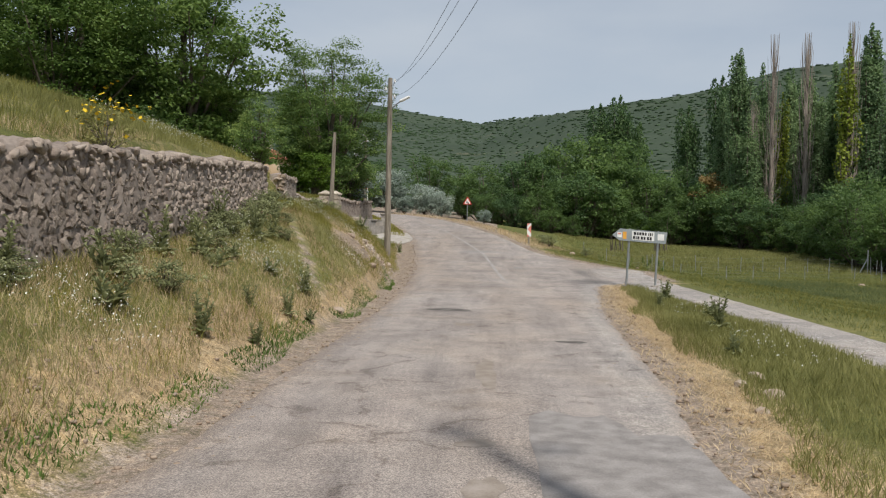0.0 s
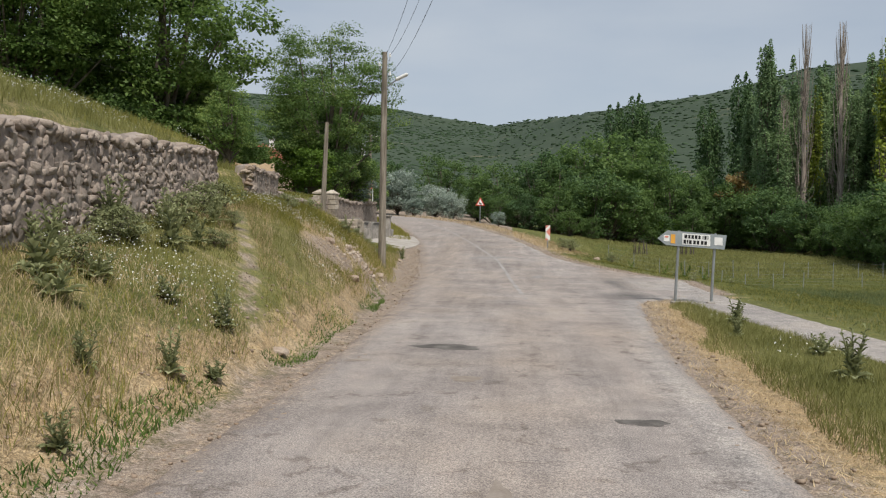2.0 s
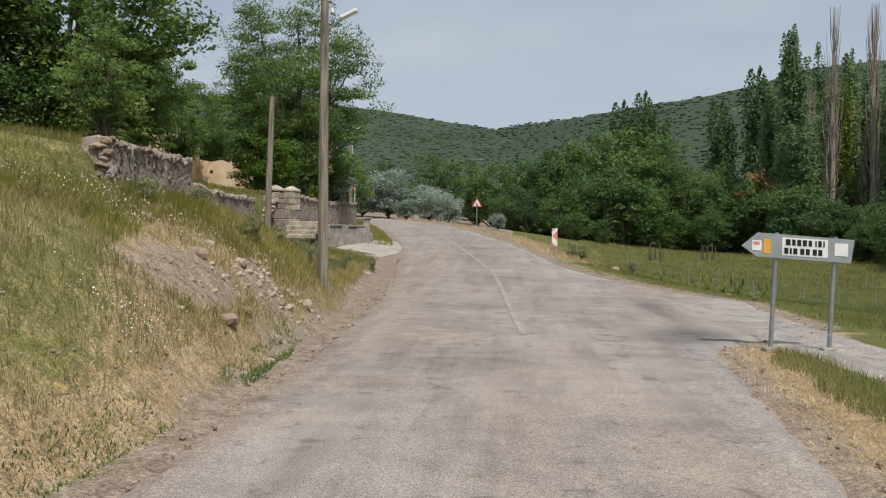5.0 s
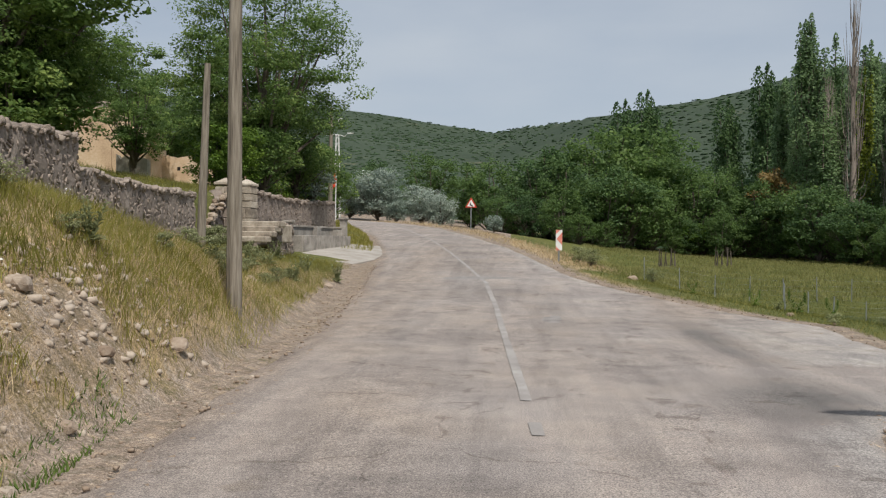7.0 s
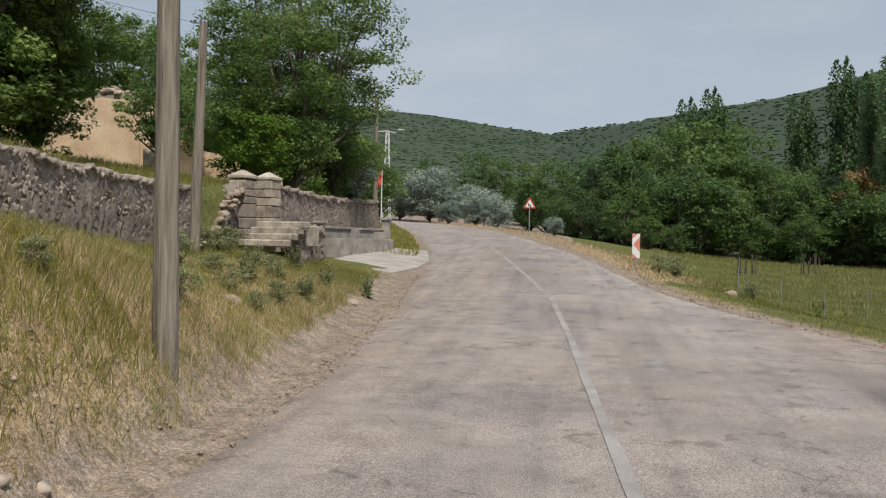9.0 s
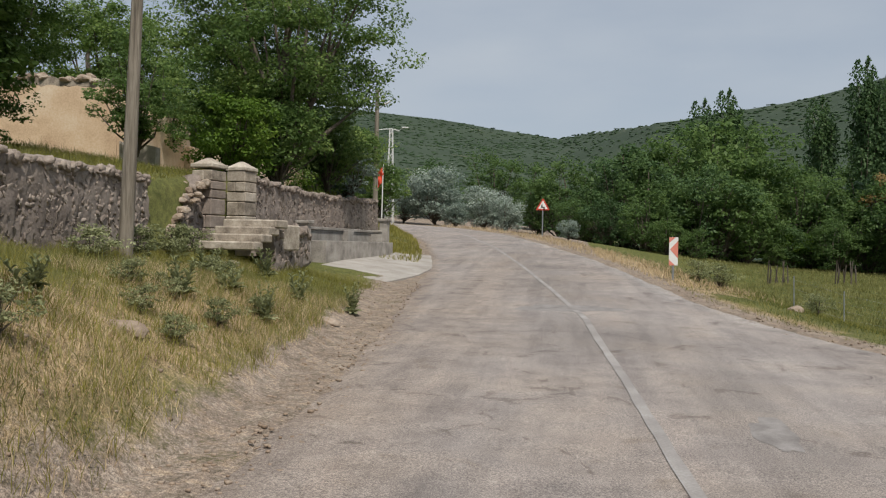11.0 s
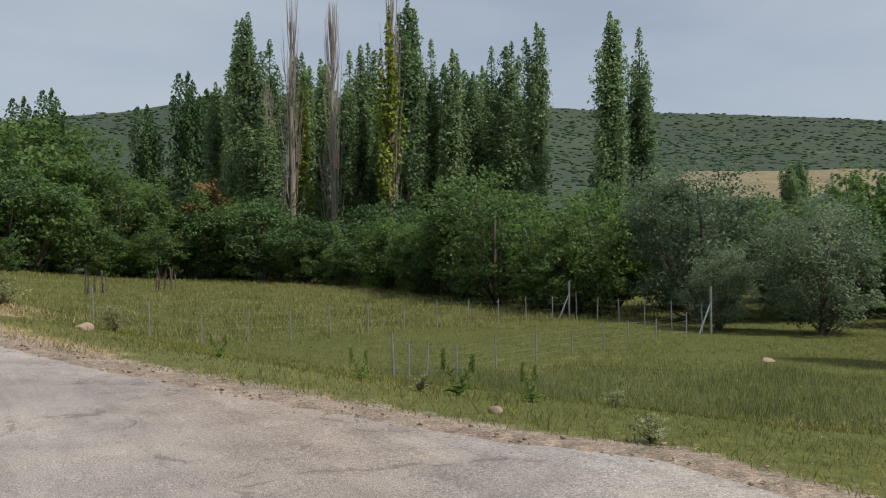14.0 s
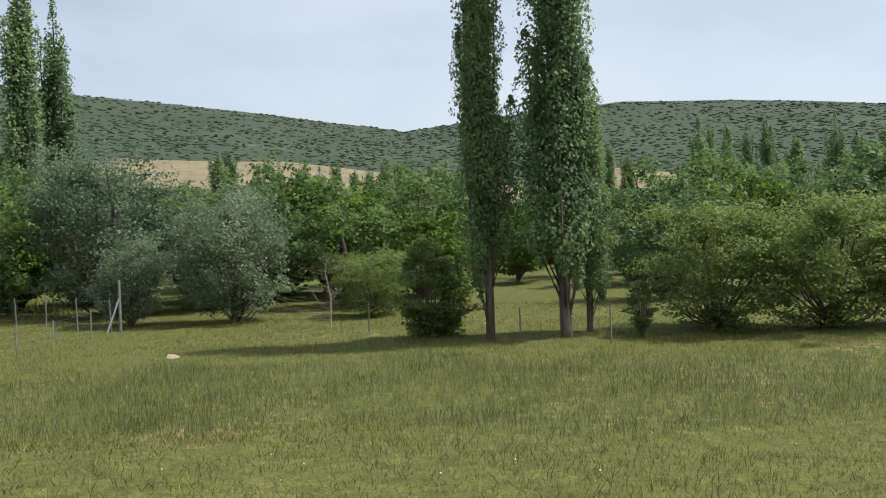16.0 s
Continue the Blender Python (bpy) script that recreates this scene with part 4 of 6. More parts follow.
for u in np.arange(0, 8.01, 0.2):
    BELT.append((float(np.interp(u, range(9), EDGE_X)) + rng.uniform(-0.8, 0.8), float(np.interp(u, range(9), EDGE_Y)) + rng.uniform(-0.8, 0.8), rng.choice([0.3, 0.4, 0.5, 0.62, 0.78]) * rng.uniform(0.9, 1.1)))
for x, y, s in ((33, 50, .55), (31, 45, .5), (36, 44, .65), (33, 34, .5), (42, 36, .7), (47, 32, .75), (36, 27, .6), (42, 21, .7), (52, 24, .75), (50, 40, .7), (58, 34, .8), (38, 52, .7), (44, 50, .75), (56, 28, .8), (60, 22, .8), (48, 18, .7)):
    BELT.append((x, y, s))
for k, (x, y, s) in enumerate(BELT):
    put(belt[k % 3], x, y, s * rng.uniform(0.9, 1.1), rng.uniform(0, 360), sink=0.2)
limebelt = tree("lime_green_tree", tree_meshes("lime_tree", 6.0, 2.8, 0.30, 70, 70, L_LIME, 25, trunk_h=0.06), "bright green young tree in the thicket", group="thicket trees")
first(limebelt, 38.5, 50, 0.95, 0)
for x, y, s in ((30, 60, .45), (26, 98.5, .5), (33, 57, .6), (24, 104, .7), (17, 101.5, .55), (44, 42, .7), (58, 45, .7), (38, 31, .8)):
    put(limebelt, x, y, s, rng.uniform(0, 360))
for x, y, s in ((34.0, 53.0, .85), (36.0, 47.0, .8), (31.5, 41.5, .6), (28.0, 57.5, .55), (42.0, 57.0, .8)):
    put(limebelt, x, y, s, rng.uniform(0, 360))
rusty = tree("rusty_tree", tree_meshes("rusty_tree", 8.5, 1.9, 0.30, 60, 45, L_RUST, 26, trunk_h=0.1), "tree with browning rust-coloured foliage", group="thicket trees")
first(rusty, 25.5, 103.5, 1.15, 0)
willow = tree("willow_bush", tree_meshes("willow", 5.6, 2.6, 0.13, 110, 170, L_WILLOW, 27, trunk_h=0.0, squash=1.5, spread=0.27), "grey-green willow at the meadow's back edge", group="willows")
first(willow, 25.3, 46.2, 0.74, 0)
put(willow, 27.2, 52.6, 1.05, 130)
put(willow, 30.5, 56.5, 1.1, 200)
put(willow, 24.4, 49.4, 0.5, 250)
put(willow, 29.5, 50.0, 0.8, 300)
bigbush = tree("round_bush", tree_meshes("round_bush", 4.4, 2.7, 0.12, 140, 150, L_OLIVE, 28, trunk_h=0.0, spread=0.25), "broad leafy green bush on the meadow", "bush", "meadow bushes")
first(bigbush, 23.9, 32.0, 0.74, 0)
put(bigbush, 24.3, 29.4, 0.76, 100)
put(bigbush, 25.0, 26.6, 0.8, 220)
put(bigbush, 27.5, 42.5, 0.5, 220)
cypress = tree("dark_shrub", tree_meshes("dark_shrub", 2.7, 0.72, 0.09, 70, 75, L_OLIVE, 29, trunk_h=0.0, spread=0.36), "dark upright shrub beside the poplars", "bush", "meadow bushes")
first(cypress, 21.9, 38.6, 1.1, 0, z=gz(21.9, 38.6) - 0.45)
put(cypress, 22.3, 38.2, 0.9, 80, sink=0.4)
put(cypress, 22.6, 33.6, 0.5, 160, label="low leafy shrub at the foot of the poplars")

# poplars
pop = [tree("poplar_tree", poplar_meshes(22.0, 1.9, 0.23, 12000, L_POPLAR, 40 + k, 0.01, 0.0), "tall slim green poplar behind the meadow", group="poplars") for k in range(3)]
first(pop[0], 27.9, 101.1, 1.05, 0)
first(pop[1], 42.7, 94.8, 0.98, 0)
first(pop[2], 49.6, 88.4, 1.03, 0)
for k, (x, y, h) in enumerate(((34.4, 103.9, 20), (38.2, 99.7, 21.3), (43.1, 92.1, 20.2), (45.8, 92.6, 18.6), (48.3, 93.2, 21.3), (49.8, 92.1, 21.8), (52.2, 82.0, 22.6), (55.3, 81.6, 21.6), (31, 104, 18), (36, 98, 17), (40.5, 97, 16), (47, 90, 16),
                               (92.6, 92.4, 13), (115.6, 93, 12), (102.8, 73.5, 9), (103.7, 71.3, 9), (62.6, 34.1, 10), (77.4, 24.3, 10), (64.7, 32.2, 8), (66.7, 30.4, 7.8), (59, 51.9, 8), (62, 52, 7.5), (94.7, 70.4, 9), (96, 67.3, 8.5), (98, 64, 8), (99.3, 84, 12), (96.9, 43.6, 8.7), (97.3, 40.1, 6.5), (70, 29, 8), (72, 26, 7),
                               (29.9, 109.2, 22.8), (32.0, 106.2, 22.3), (36.4, 108.6, 22.1), (37.2, 106.0, 21.1), (40.6, 106.5, 22.4), (39.3, 100.4, 21.8), (39.3, 93.4, 24.3), (45.7, 101.2, 21.4), (49.9, 100.8, 21.3), (29.4, 113.6, 19.1), (28.4, 99.0, 15.2), (50.6, 97.8, 20.6),
                               (127.8, 114.1, 13.3), (109.0, 97.0, 12.1), (113.1, 96.0, 11.5), (105.9, 88.5, 11.9), (122.2, 94.0, 11.6), (136.8, 98.4, 12.1), (129.2, 91.3, 10.8), (134.7, 91.2, 11.9), (140.4, 90.8, 12.8), (146.0, 90.3, 11.8), (101.8, 65.8, 11.9), (105.2, 65.4, 11.3), (151.0, 53.4, 14.2), (156.5, 50.7, 13.7), (142.6, 36.2, 17.1), (147.7, 33.8, 17.2), (142.7, 30.8, 17.3), (152.6, 27.6, 18.0), (132.5, 24.5, 14.4), (122.2, 20.2, 17.1), (126.9, 17.1, 14.4), (121.5, 14.6, 14.4))):
    put(pop[k % 3], x, y, h / 22 * (1.12 if h > 16 else 1.7), rng.uniform(0, 360), sz=h / 22, z=float(hill(math.hypot(x, y - 30), math.atan2(x, y - 30))) if math.hypot(x, y - 30) > 125 else None)
broad = tree("broad_poplar", poplar_meshes(26.0, 4.2, 0.45, 9000, L_SHADE, 45, 0.03), "dark broad poplar far across the valley", group="far poplars")
first(broad, 40.7, 159, 0.9, 0, sz=1.15)
for x, y, h in ((35.4, 162, 25), (44, 160, 28), (22, 187, 29), (26.4, 188, 31), (30.5, 186, 25)):
    put(broad, x, y, h / 26 * 0.85, rng.uniform(0, 360), z=0.5, sz=h / 26)
yellow = tree("yellowing_poplar", poplar_meshes(21.0, 1.5, 0.30, 3000, L_YELLOW, 46, 0.1, 0.35), "thinning poplar with yellow-green leaves", group="poplars")
first(yellow, 36.4, 91.6, 1.08, 0)
put(yellow, 32.6, 100.5, 0.85, 120)
for k, (x, y, h) in enumerate(((30.9, 98.8, 24.2), (34.2, 97.3, 24), (29.2, 100, 17), (36.9, 91.9, 24))):
    dead = thing("dead_poplar", "bare bleached dead poplar with upright branches", "tree", (x, y, gz(x, y)), 70 * k, "dead poplars")
    trunk, branches = dead_poplar_mesh(h, 1.7, 60 + k)
    part("trunk", trunk, None, dead)
    tagged(part("bare_branch", branches, None, dead), kind="stuff")
nearpop = tree("near_poplar", poplar_meshes(11.0, 1.02, 0.085, 34000, L_POPLAR, 48, 0.06, 0.0, True), "tall poplar with grey-green leaves in the meadow", group="meadow poplars")
first(nearpop, 21.9, 37.0, 0.8, 0, sz=1.0)
put(nearpop, 22.4, 35.3, 1.05, 120, sz=1.2)
put(nearpop, 23.3, 34.9, 0.62, 220)
barebush = thing("bare_limbed_tree", "small half-bare tree with twisted grey limbs", "tree", (24.0, 42.3, gz(24, 42.3)), 0)
trunk, branches = dead_poplar_mesh(2.2, 2.6, 66, 40)
part("trunk", trunk, None, barebush)
tagged(part("limb", branches, None, barebush), kind="stuff")


# ---- power poles, wires ----
def pole(x, y, z0, z1, lean=(0, 0), r=0.12, label="weathered wooden utility pole in the verge", arms=True, lamp=False):
    root = thing("utility_pole", label, "utility pole", (x, y, z0), group="utility poles")
    h = z1 - z0
    n = 7
    part("post", tubes_mesh("post", [([(lean[0] * k / n, lean[1] * k / n, -0.4 + (h + 0.4) * k / n) for k in range(n + 1)], [r * (1.12 - 0.35 * k / n) for k in range(n)] + [r * 0.7])], M_POLE, 12), None, root)
    if arms:
        for k in range(3):
            zz = h - 0.25 - 0.28 * k
            sx = 0.16 if k % 2 == 0 else -0.16
            hook = part("insulator_hook", tubes_mesh("insulator_hook", [([(lean[0], lean[1], zz), (lean[0] + sx, lean[1], zz), (lean[0] + sx, lean[1], zz + 0.12)], [0.012, 0.012, 0.012])], M_STEEL, 5), None, root)
            bm = bmesh.new()
            bmesh.ops.create_cone(bm, cap_ends=True, segments=10, radius1=0.045, radius2=0.025, depth=0.11, matrix=Matrix.Translation((lean[0] + sx, lean[1], zz + 0.16)))
            part("insulator", bm, M_WHITE, hook, "white porcelain insulator")
    if lamp:
        arm = part("lamp_arm", tubes_mesh("lamp_arm", [([(lean[0], lean[1], h - 1.15), (lean[0] + 0.25, lean[1] - 0.05, h - 0.95), (lean[0] + 0.42, lean[1] - 0.1, h - 0.85)], [0.022, 0.022, 0.022])], M_STEEL, 6), None, root)
        bm = bmesh.new()
        box(bm, 0.42, 0.15, 0.09, lean[0] + 0.55, lean[1] - 0.13, h - 0.78, 0.03, Matrix.Rotation(-0.45, 4, "Y"))
        part("lamp_head", bm, M_WHITE, arm, "pale street lamp head")
    return root


pole(-4.0, 31.2, 0.6, 7.12, (0.02, -0.1), 0.11, "tall weathered wooden utility pole with a street lamp", True, True)
pole(-8.0, 40.5, 1.3, 6.15, (0.2, -0.1), 0.11, "short grey wooden utility pole before the stone wall", False)
pole(1.78, 2.7, 0.0, 7.0, (0, 0), 0.12, "wooden utility pole beside the road with a lamp", True, True)
pole(-11.0, 70.5, 2.9, 9.7, (0, 0), 0.13, "dark wooden utility pole beyond the fountain", True, True)


def wire(a, b, sag, name="power_line"):
    pts = []
    for k in range(17):
        t = k / 16
        pts.append((a[0] + (b[0] - a[0]) * t, a[1] + (b[1] - a[1]) * t, a[2] + (b[2] - a[2]) * t - sag * 4 * t * (1 - t)))
    return tagged(new(name, tubes_mesh(name, [(pts, [0.0045] * 17)], M_CABLE, 4)), "thin dark overhead power line between poles", "power line", group="power lines")


for k, (dx, dz) in enumerate(((0.16, 0), (-0.16, -0.28), (0.16, -0.56))):
    wire((-3.98 + dx, 31.1, 7.03 + dz), (1.78 + dx, 2.7, 6.9 + dz), 1.0)
    wire((-3.98 + dx, 31.1, 7.03 + dz), (-11.0 + dx, 70.5, 9.6 + dz), 1.2)
wire((-7.8, 40.4, 6.1), (-22.0, 32.0, 10.0), 0.5)
wire((-7.8, 40.4, 6.05), (-11.0, 70.5, 9.2), 0.8)

mast = thing("lattice_mast", "white steel lattice mast with twin street lamps", "street lamp", (-16.7, 100, gz(-16.7, 100) - 0.2), 0)
MH = 8.4
for sx in (-1, 1):
    for sy in (-1, 1):
        part("leg", tubes_mesh("leg", [([(0.33 * sx, 0.33 * sy, 0), (0.12 * sx, 0.12 * sy, MH)], [0.045, 0.035])], M_WHITE, 4), None, mast)
for k in range(12):
    z, w, w2 = MH * k / 12, 0.33 - 0.21 * k / 12, 0.33 - 0.21 * (k + 1) / 12
    part("brace", tubes_mesh("brace", [([(-w, -w, z), (w2, -w2, z + MH / 12)], [0.025] * 2), ([(w, w, z), (-w2, w2, z + MH / 12)], [0.025] * 2)], M_WHITE, 4), None, mast)
part("crossbar", tubes_mesh("crossbar", [([(-1.1, 0, MH - 0.1), (0, 0, MH), (0.7, 0, MH - 0.2), (1.0, 0, MH + 0.1)], [0.04] * 4)], M_WHITE, 5), None, mast)
part("lamp_head", boxes((0.6, 0.2, 0.1, 1.25, 0, MH + 0.1), bevel=0.03), M_WHITE, mast, "pale street lamp head")

flag = thing("flag_pole", "slender white pole with a small red flag", "flag", (-11.1, 72.5, gz(-11.1, 72.5)), 0)
part("staff", tubes_mesh("staff", [([(0, 0, -0.2), (0.03, 0, 3.4)], [0.04, 0.03])], M_WHITE, 6), None, flag)
bm = bmesh.new()
rows_ = [[bm.verts.new((0.05 - 0.055 * j - 0.03 * math.sin(i * 0.9), 0.05 * math.sin(j * 1.4 + i), 3.35 - 0.11 * i - 0.07 * j)) for j in range(7)] for i in range(9)]
for i in range(8):
    for j in range(6):
        bm.faces.new((rows_[i][j], rows_[i][j + 1], rows_[i + 1][j + 1], rows_[i + 1][j]))
part("cloth", bm, M_CLOTH, flag, "drooping red cloth")

# ---- signs ----
arrow = thing("direction_sign", "grey arrow-shaped advertising sign on two steel posts", "sign", (3.98, 26.2, 0.0), 4)
for k, (x, h) in enumerate(((0.0, 1.76), (0.88, 1.70))):
    part("post", tubes_mesh("post", [([(x, 0.03, -0.3), (x + 0.08, 0.03, h)], [0.035, 0.035])], M_STEEL, 8), None, arrow)
    part("foot", boxes((0.2, 0.2, 0.08, x, 0.03, 0.0), bevel=0.02), M_CONC, arrow, "concrete footing")
bm = bmesh.new()
front = [(-0.46, 1.56), (-0.22, 1.76), (1.22, 1.66), (1.17, 1.31), (-0.24, 1.40)]
va = [bm.verts.new((x, -0.03, z)) for x, z in front]
vb = [bm.verts.new((x, -0.005, z)) for x, z in front]
bm.faces.new(va)
bm.faces.new(vb[::-1])
for k in range(5):
    bm.faces.new((va[k], vb[k], vb[(k + 1) % 5], va[(k + 1) % 5]))
board = part("board", bm, M_GREY, arrow, "grey metal arrow board")


def slanted(x0, x1, z0, z1, y, mat, name, parent, label=""):
    """A thin plate on the board, following its slope."""
    sl = -0.055
    bm = bmesh.new()
    f = [(x0, z0 + sl * x0), (x1, z0 + sl * x1), (x1, z1 + sl * x1), (x0, z1 + sl * x0)]
    a = [bm.verts.new((x, y, z)) for x, z in f]
    b = [bm.verts.new((x, y + 0.004, z)) for x, z in f]
    bm.faces.new(a)
    bm.faces.new(b[::-1])
    for k in range(4):
        bm.faces.new((a[k], b[k], b[(k + 1) % 4], a[(k + 1) % 4]))
    return part(name, bm, mat, parent, label)


panel = slanted(0.14, 0.82, 1.43, 1.70, -0.036, M_WHITE, "text_panel", board, "white panel with two lines of black lettering")
x = 0.19
for k, w in enumerate((0.07, 0.05, 0.06, 0.06, 0.05, 0.0, 0.02, 0.05, 0.02)):
    if w:
        slanted(x, x + w, 1.585, 1.675, -0.042, M_BLACK, "letter_bar", board)
    x += w + 0.025
x = 0.17
for k, w in enumerate((0.06, 0.03, 0.06, 0.0, 0.06, 0.06, 0.0, 0.06, 0.06)):
    if w:
        slanted(x, x + w, 1.455, 1.545, -0.042, M_BLACK, "letter_bar", board)
    x += w + 0.022
slanted(0.92, 1.12, 1.47, 1.66, -0.036, M_WHITE, "sticker", board, "plain white sticker")
slanted(-0.14, -0.03, 1.44, 1.66, -0.036, M_ORANGE, "sticker", board, "orange sticker")
slanted(-0.31, -0.17, 1.48, 1.63, -0.036, M_WHITE, "sticker", board, "white and red sticker")
slanted(-0.29, -0.20, 1.57, 1.61, -0.042, M_FADED, "sticker_stripe", board)

chev = thing("chevron_sign", "red and white chevron curve marker at the road edge", "sign", (2.05, 53.4, gz(2.05, 53.4)), 5)
part("post", tubes_mesh("post", [([(0, 0.03, -0.3), (0, 0.03, 2.05 - gz(2.05, 53.4))], [0.035, 0.035])], M_STEEL, 8), None, chev)
z1 = 2.08 - gz(2.05, 53.4)
plate = part("plate", boxes((0.26, 0.02, 0.83, 0, 0, z1 - 0.415), bevel=0.004), M_WHITE, chev)
for k, (a, b, c) in enumerate((((-0.128, z1 - 0.002), (0.05, z1 - 0.002), (-0.128, z1 - 0.17)), ((0.128, z1 - 0.10), (0.128, z1 - 0.62), (-0.10, z1 - 0.36)), ((-0.128, z1 - 0.66), (-0.128, z1 - 0.828), (0.05, z1 - 0.828)))):
    bm = bmesh.new()
    fr = [bm.verts.new((p[0], -0.016, p[1])) for p in (a, b, c)]
    bk = [bm.verts.new((p[0], -0.010, p[1])) for p in (a, b, c)]
    bm.faces.new(fr)
    bm.faces.new(bk[::-1])
    for q in range(3):
        bm.faces.new((fr[q], bk[q], bk[(q + 1) % 3], fr[(q + 1) % 3]))
    part("chevron", bm, M_FADED, plate, "faded red triangle")

tri = thing("warning_sign", "triangular red-bordered double-bend warning sign", "sign", (-2.7, 78.5, gz(-2.7, 78.5)), 6)
th = 4.62 - gz(-2.7, 78.5)
part("post", tubes_mesh("post", [([(0, 0.04, -0.3), (0, 0.04, th - 0.05)], [0.04, 0.04])], M_STEEL, 8), None, tri)


def triangle(s, y, mat, name, parent, label=""):
    bm = bmesh.new()
    c = th - 0.46
    n = 12
    out = []
    for k in range(3):
        a0 = math.pi / 2 + k * 2 * math.pi / 3
        for j in (-1, 0, 1):
            a1 = a0 + j * 0.5
            out.append((0.46 * s * math.cos(a0) * 0.88 + 0.05 * s * math.cos(a1), c + 0.46 * s * math.sin(a0) * 0.88 + 0.05 * s * math.sin(a1)))
    fr = [bm.verts.new((x, y, z)) for x, z in out]
    bk = [bm.verts.new((x, y + 0.008, z)) for x, z in out]
    bm.faces.new(fr)
    bm.faces.new(bk[::-1])
    for q in range(9):
        bm.faces.new((fr[q], bk[q], bk[(q + 1) % 9], fr[(q + 1) % 9]))
    return part(name, bm, mat, parent, label)


border = triangle(1.0, 0.0, M_RED, "border", tri, "red triangular border")
triangle(0.68, -0.008, M_WHITE, "face", border, "white face")
part("bend_symbol", boxes((0.07, 0.006, 0.15, 0.07, -0.014, th - 0.60), (0.19, 0.006, 0.06, 0.0, -0.014, th - 0.53), (0.07, 0.006, 0.16, -0.06, -0.014, th - 0.45)), M_BLACK, border, "black double-bend symbol")

# ---- fountain ----
FZ = 1.12
dirx = Vector((0.8, 7.0, 0)).normalized()
fang = math.degrees(math.atan2(dirx.y, dirx.x))
fountain = thing("roadside_fountain", "grey concrete roadside fountain with trough and four capped posts", "fountain", (-8.6, 51.6, FZ), fang)
FL = 7.05
for x, y, h in ((0, 0, 1.12), (FL, 0, 1.42), (1.2, 2.0, 1.15), (FL - 1.2, 2.0, 1.35)):
    post = part("post", boxes((0.30, 0.30, h + 0.3, x, y, h / 2 - 0.15), bevel=0.015), M_CONC, fountain)
    part("cap", boxes((0.42, 0.42, 0.09, x, y, h + 0.045), (0.36, 0.36, 0.05, x, y, h - 0.02), bevel=0.012), M_CONC, post, "projecting square cap")
part("back_wall", boxes((FL - 0.3, 0.16, 1.2, FL / 2, 0.55, 0.38), (FL - 0.3, 0.26, 0.09, FL / 2, 0.55, 1.02), (FL - 0.3, 0.19, 0.04, FL / 2, 0.55, 0.92), bevel=0.01), M_CONC, fountain)
part("end_wall", boxes((0.16, 0.7, 1.2, FL - 0.1, 0.4, 0.38), (0.24, 0.75, 0.08, FL - 0.1, 0.4, 1.03), bevel=0.01), M_CONC, fountain)
trough = part("trough", boxes((FL - 0.9, 0.12, 0.9, FL / 2 + 0.1, -0.40, 0.18), (0.12, 0.85, 0.9, 0.55, 0.02, 0.18), (0.12, 0.85, 0.9, FL - 0.35, 0.02, 0.18), (FL - 1.0, 0.8, 0.2, FL / 2 + 0.1, 0.02, 0.0), bevel=0.012), M_CONC, fountain)
part("spout_pier", boxes((0.5, 0.3, 0.55, FL * 0.62, 0.42, 0.72), bevel=0.01), M_CONC, fountain)
M_WATER = material("still_water", ((0.02, 0.025, 0.02), (0.03, 0.035, 0.03)), 3, 0.08, 0.02)
part("water", boxes((FL - 1.05, 0.74, 0.02, FL / 2 + 0.1, 0.02, 0.48)), M_WATER, trough, "dark still water")
part("terrace_slab", boxes((FL - 0.4, 1.3, 1.2, FL / 2, 1.3, 0.36), bevel=0.02), M_CONC, fountain)

# forecourt slab following the road's rise
bm = bmesh.new()
ring = [(-8.0, 50.6), (-6.5, 48.5), (-5.6, 49.3), (-5.3, 52.0), (-5.3, 54.5), (-5.7, 57.0), (-6.3, 60.2), (-7.5, 59.4), (-7.9, 55.0)]
top = [bm.verts.new((x, y, float(road_z(y)) + 0.015 + 0.11 * max(0.0, float(np.interp(y, ROAD_Y, ROAD_L)) - x))) for x, y in ring]
bot = [bm.verts.new((v.co.x, v.co.y, v.co.z - 0.5)) for v in top]
bm.faces.new(top)
for k in range(len(ring)):
    bm.faces.new((top[k], bot[k], bot[(k + 1) % len(ring)], top[(k + 1) % len(ring)]))
M_SLAB = material("pale_slab", ((0.26, 0.23, 0.205), (0.36, 0.33, 0.295), (0.45, 0.415, 0.38)), 1.5, 0.9, 0.3, 20, 30, space="World")
tagged(part("pavement", bm, M_SLAB), "pale concrete forecourt slab before the fountain", "pavement", kind="structure")

# ---- steps, gate pillars ----
steps = thing("stone_steps", "worn stone steps up to a ruined gateway", "steps", (-8.9, 45.0, 1.5), -8)
for k in range(4):
    part("step", boxes((1.35, 0.42 + 0.05 * k, 0.19, 0.75 + 0.02 * (k % 2), 0.34 * k + 0.2, 0.08 + 0.165 * k), bevel=0.03), M_PALE, steps)
part("landing", boxes((1.3, 1.3, 0.6, 0.5, 2.05, 0.28), bevel=0.03), M_PALE, steps)
side = rubble("side_wall", [(-7.5, 46.0, 1.2, 1.9), (-7.6, 47.2, 1.2, 2.08), (-7.95, 49.2, 1.3, 2.05), (-8.4, 51.3, 1.4, 2.0)], "low rubble wall between the steps and the fountain", (0, 0), 0.3, (0.22, 0.16), 5, 0.04, 0.5)


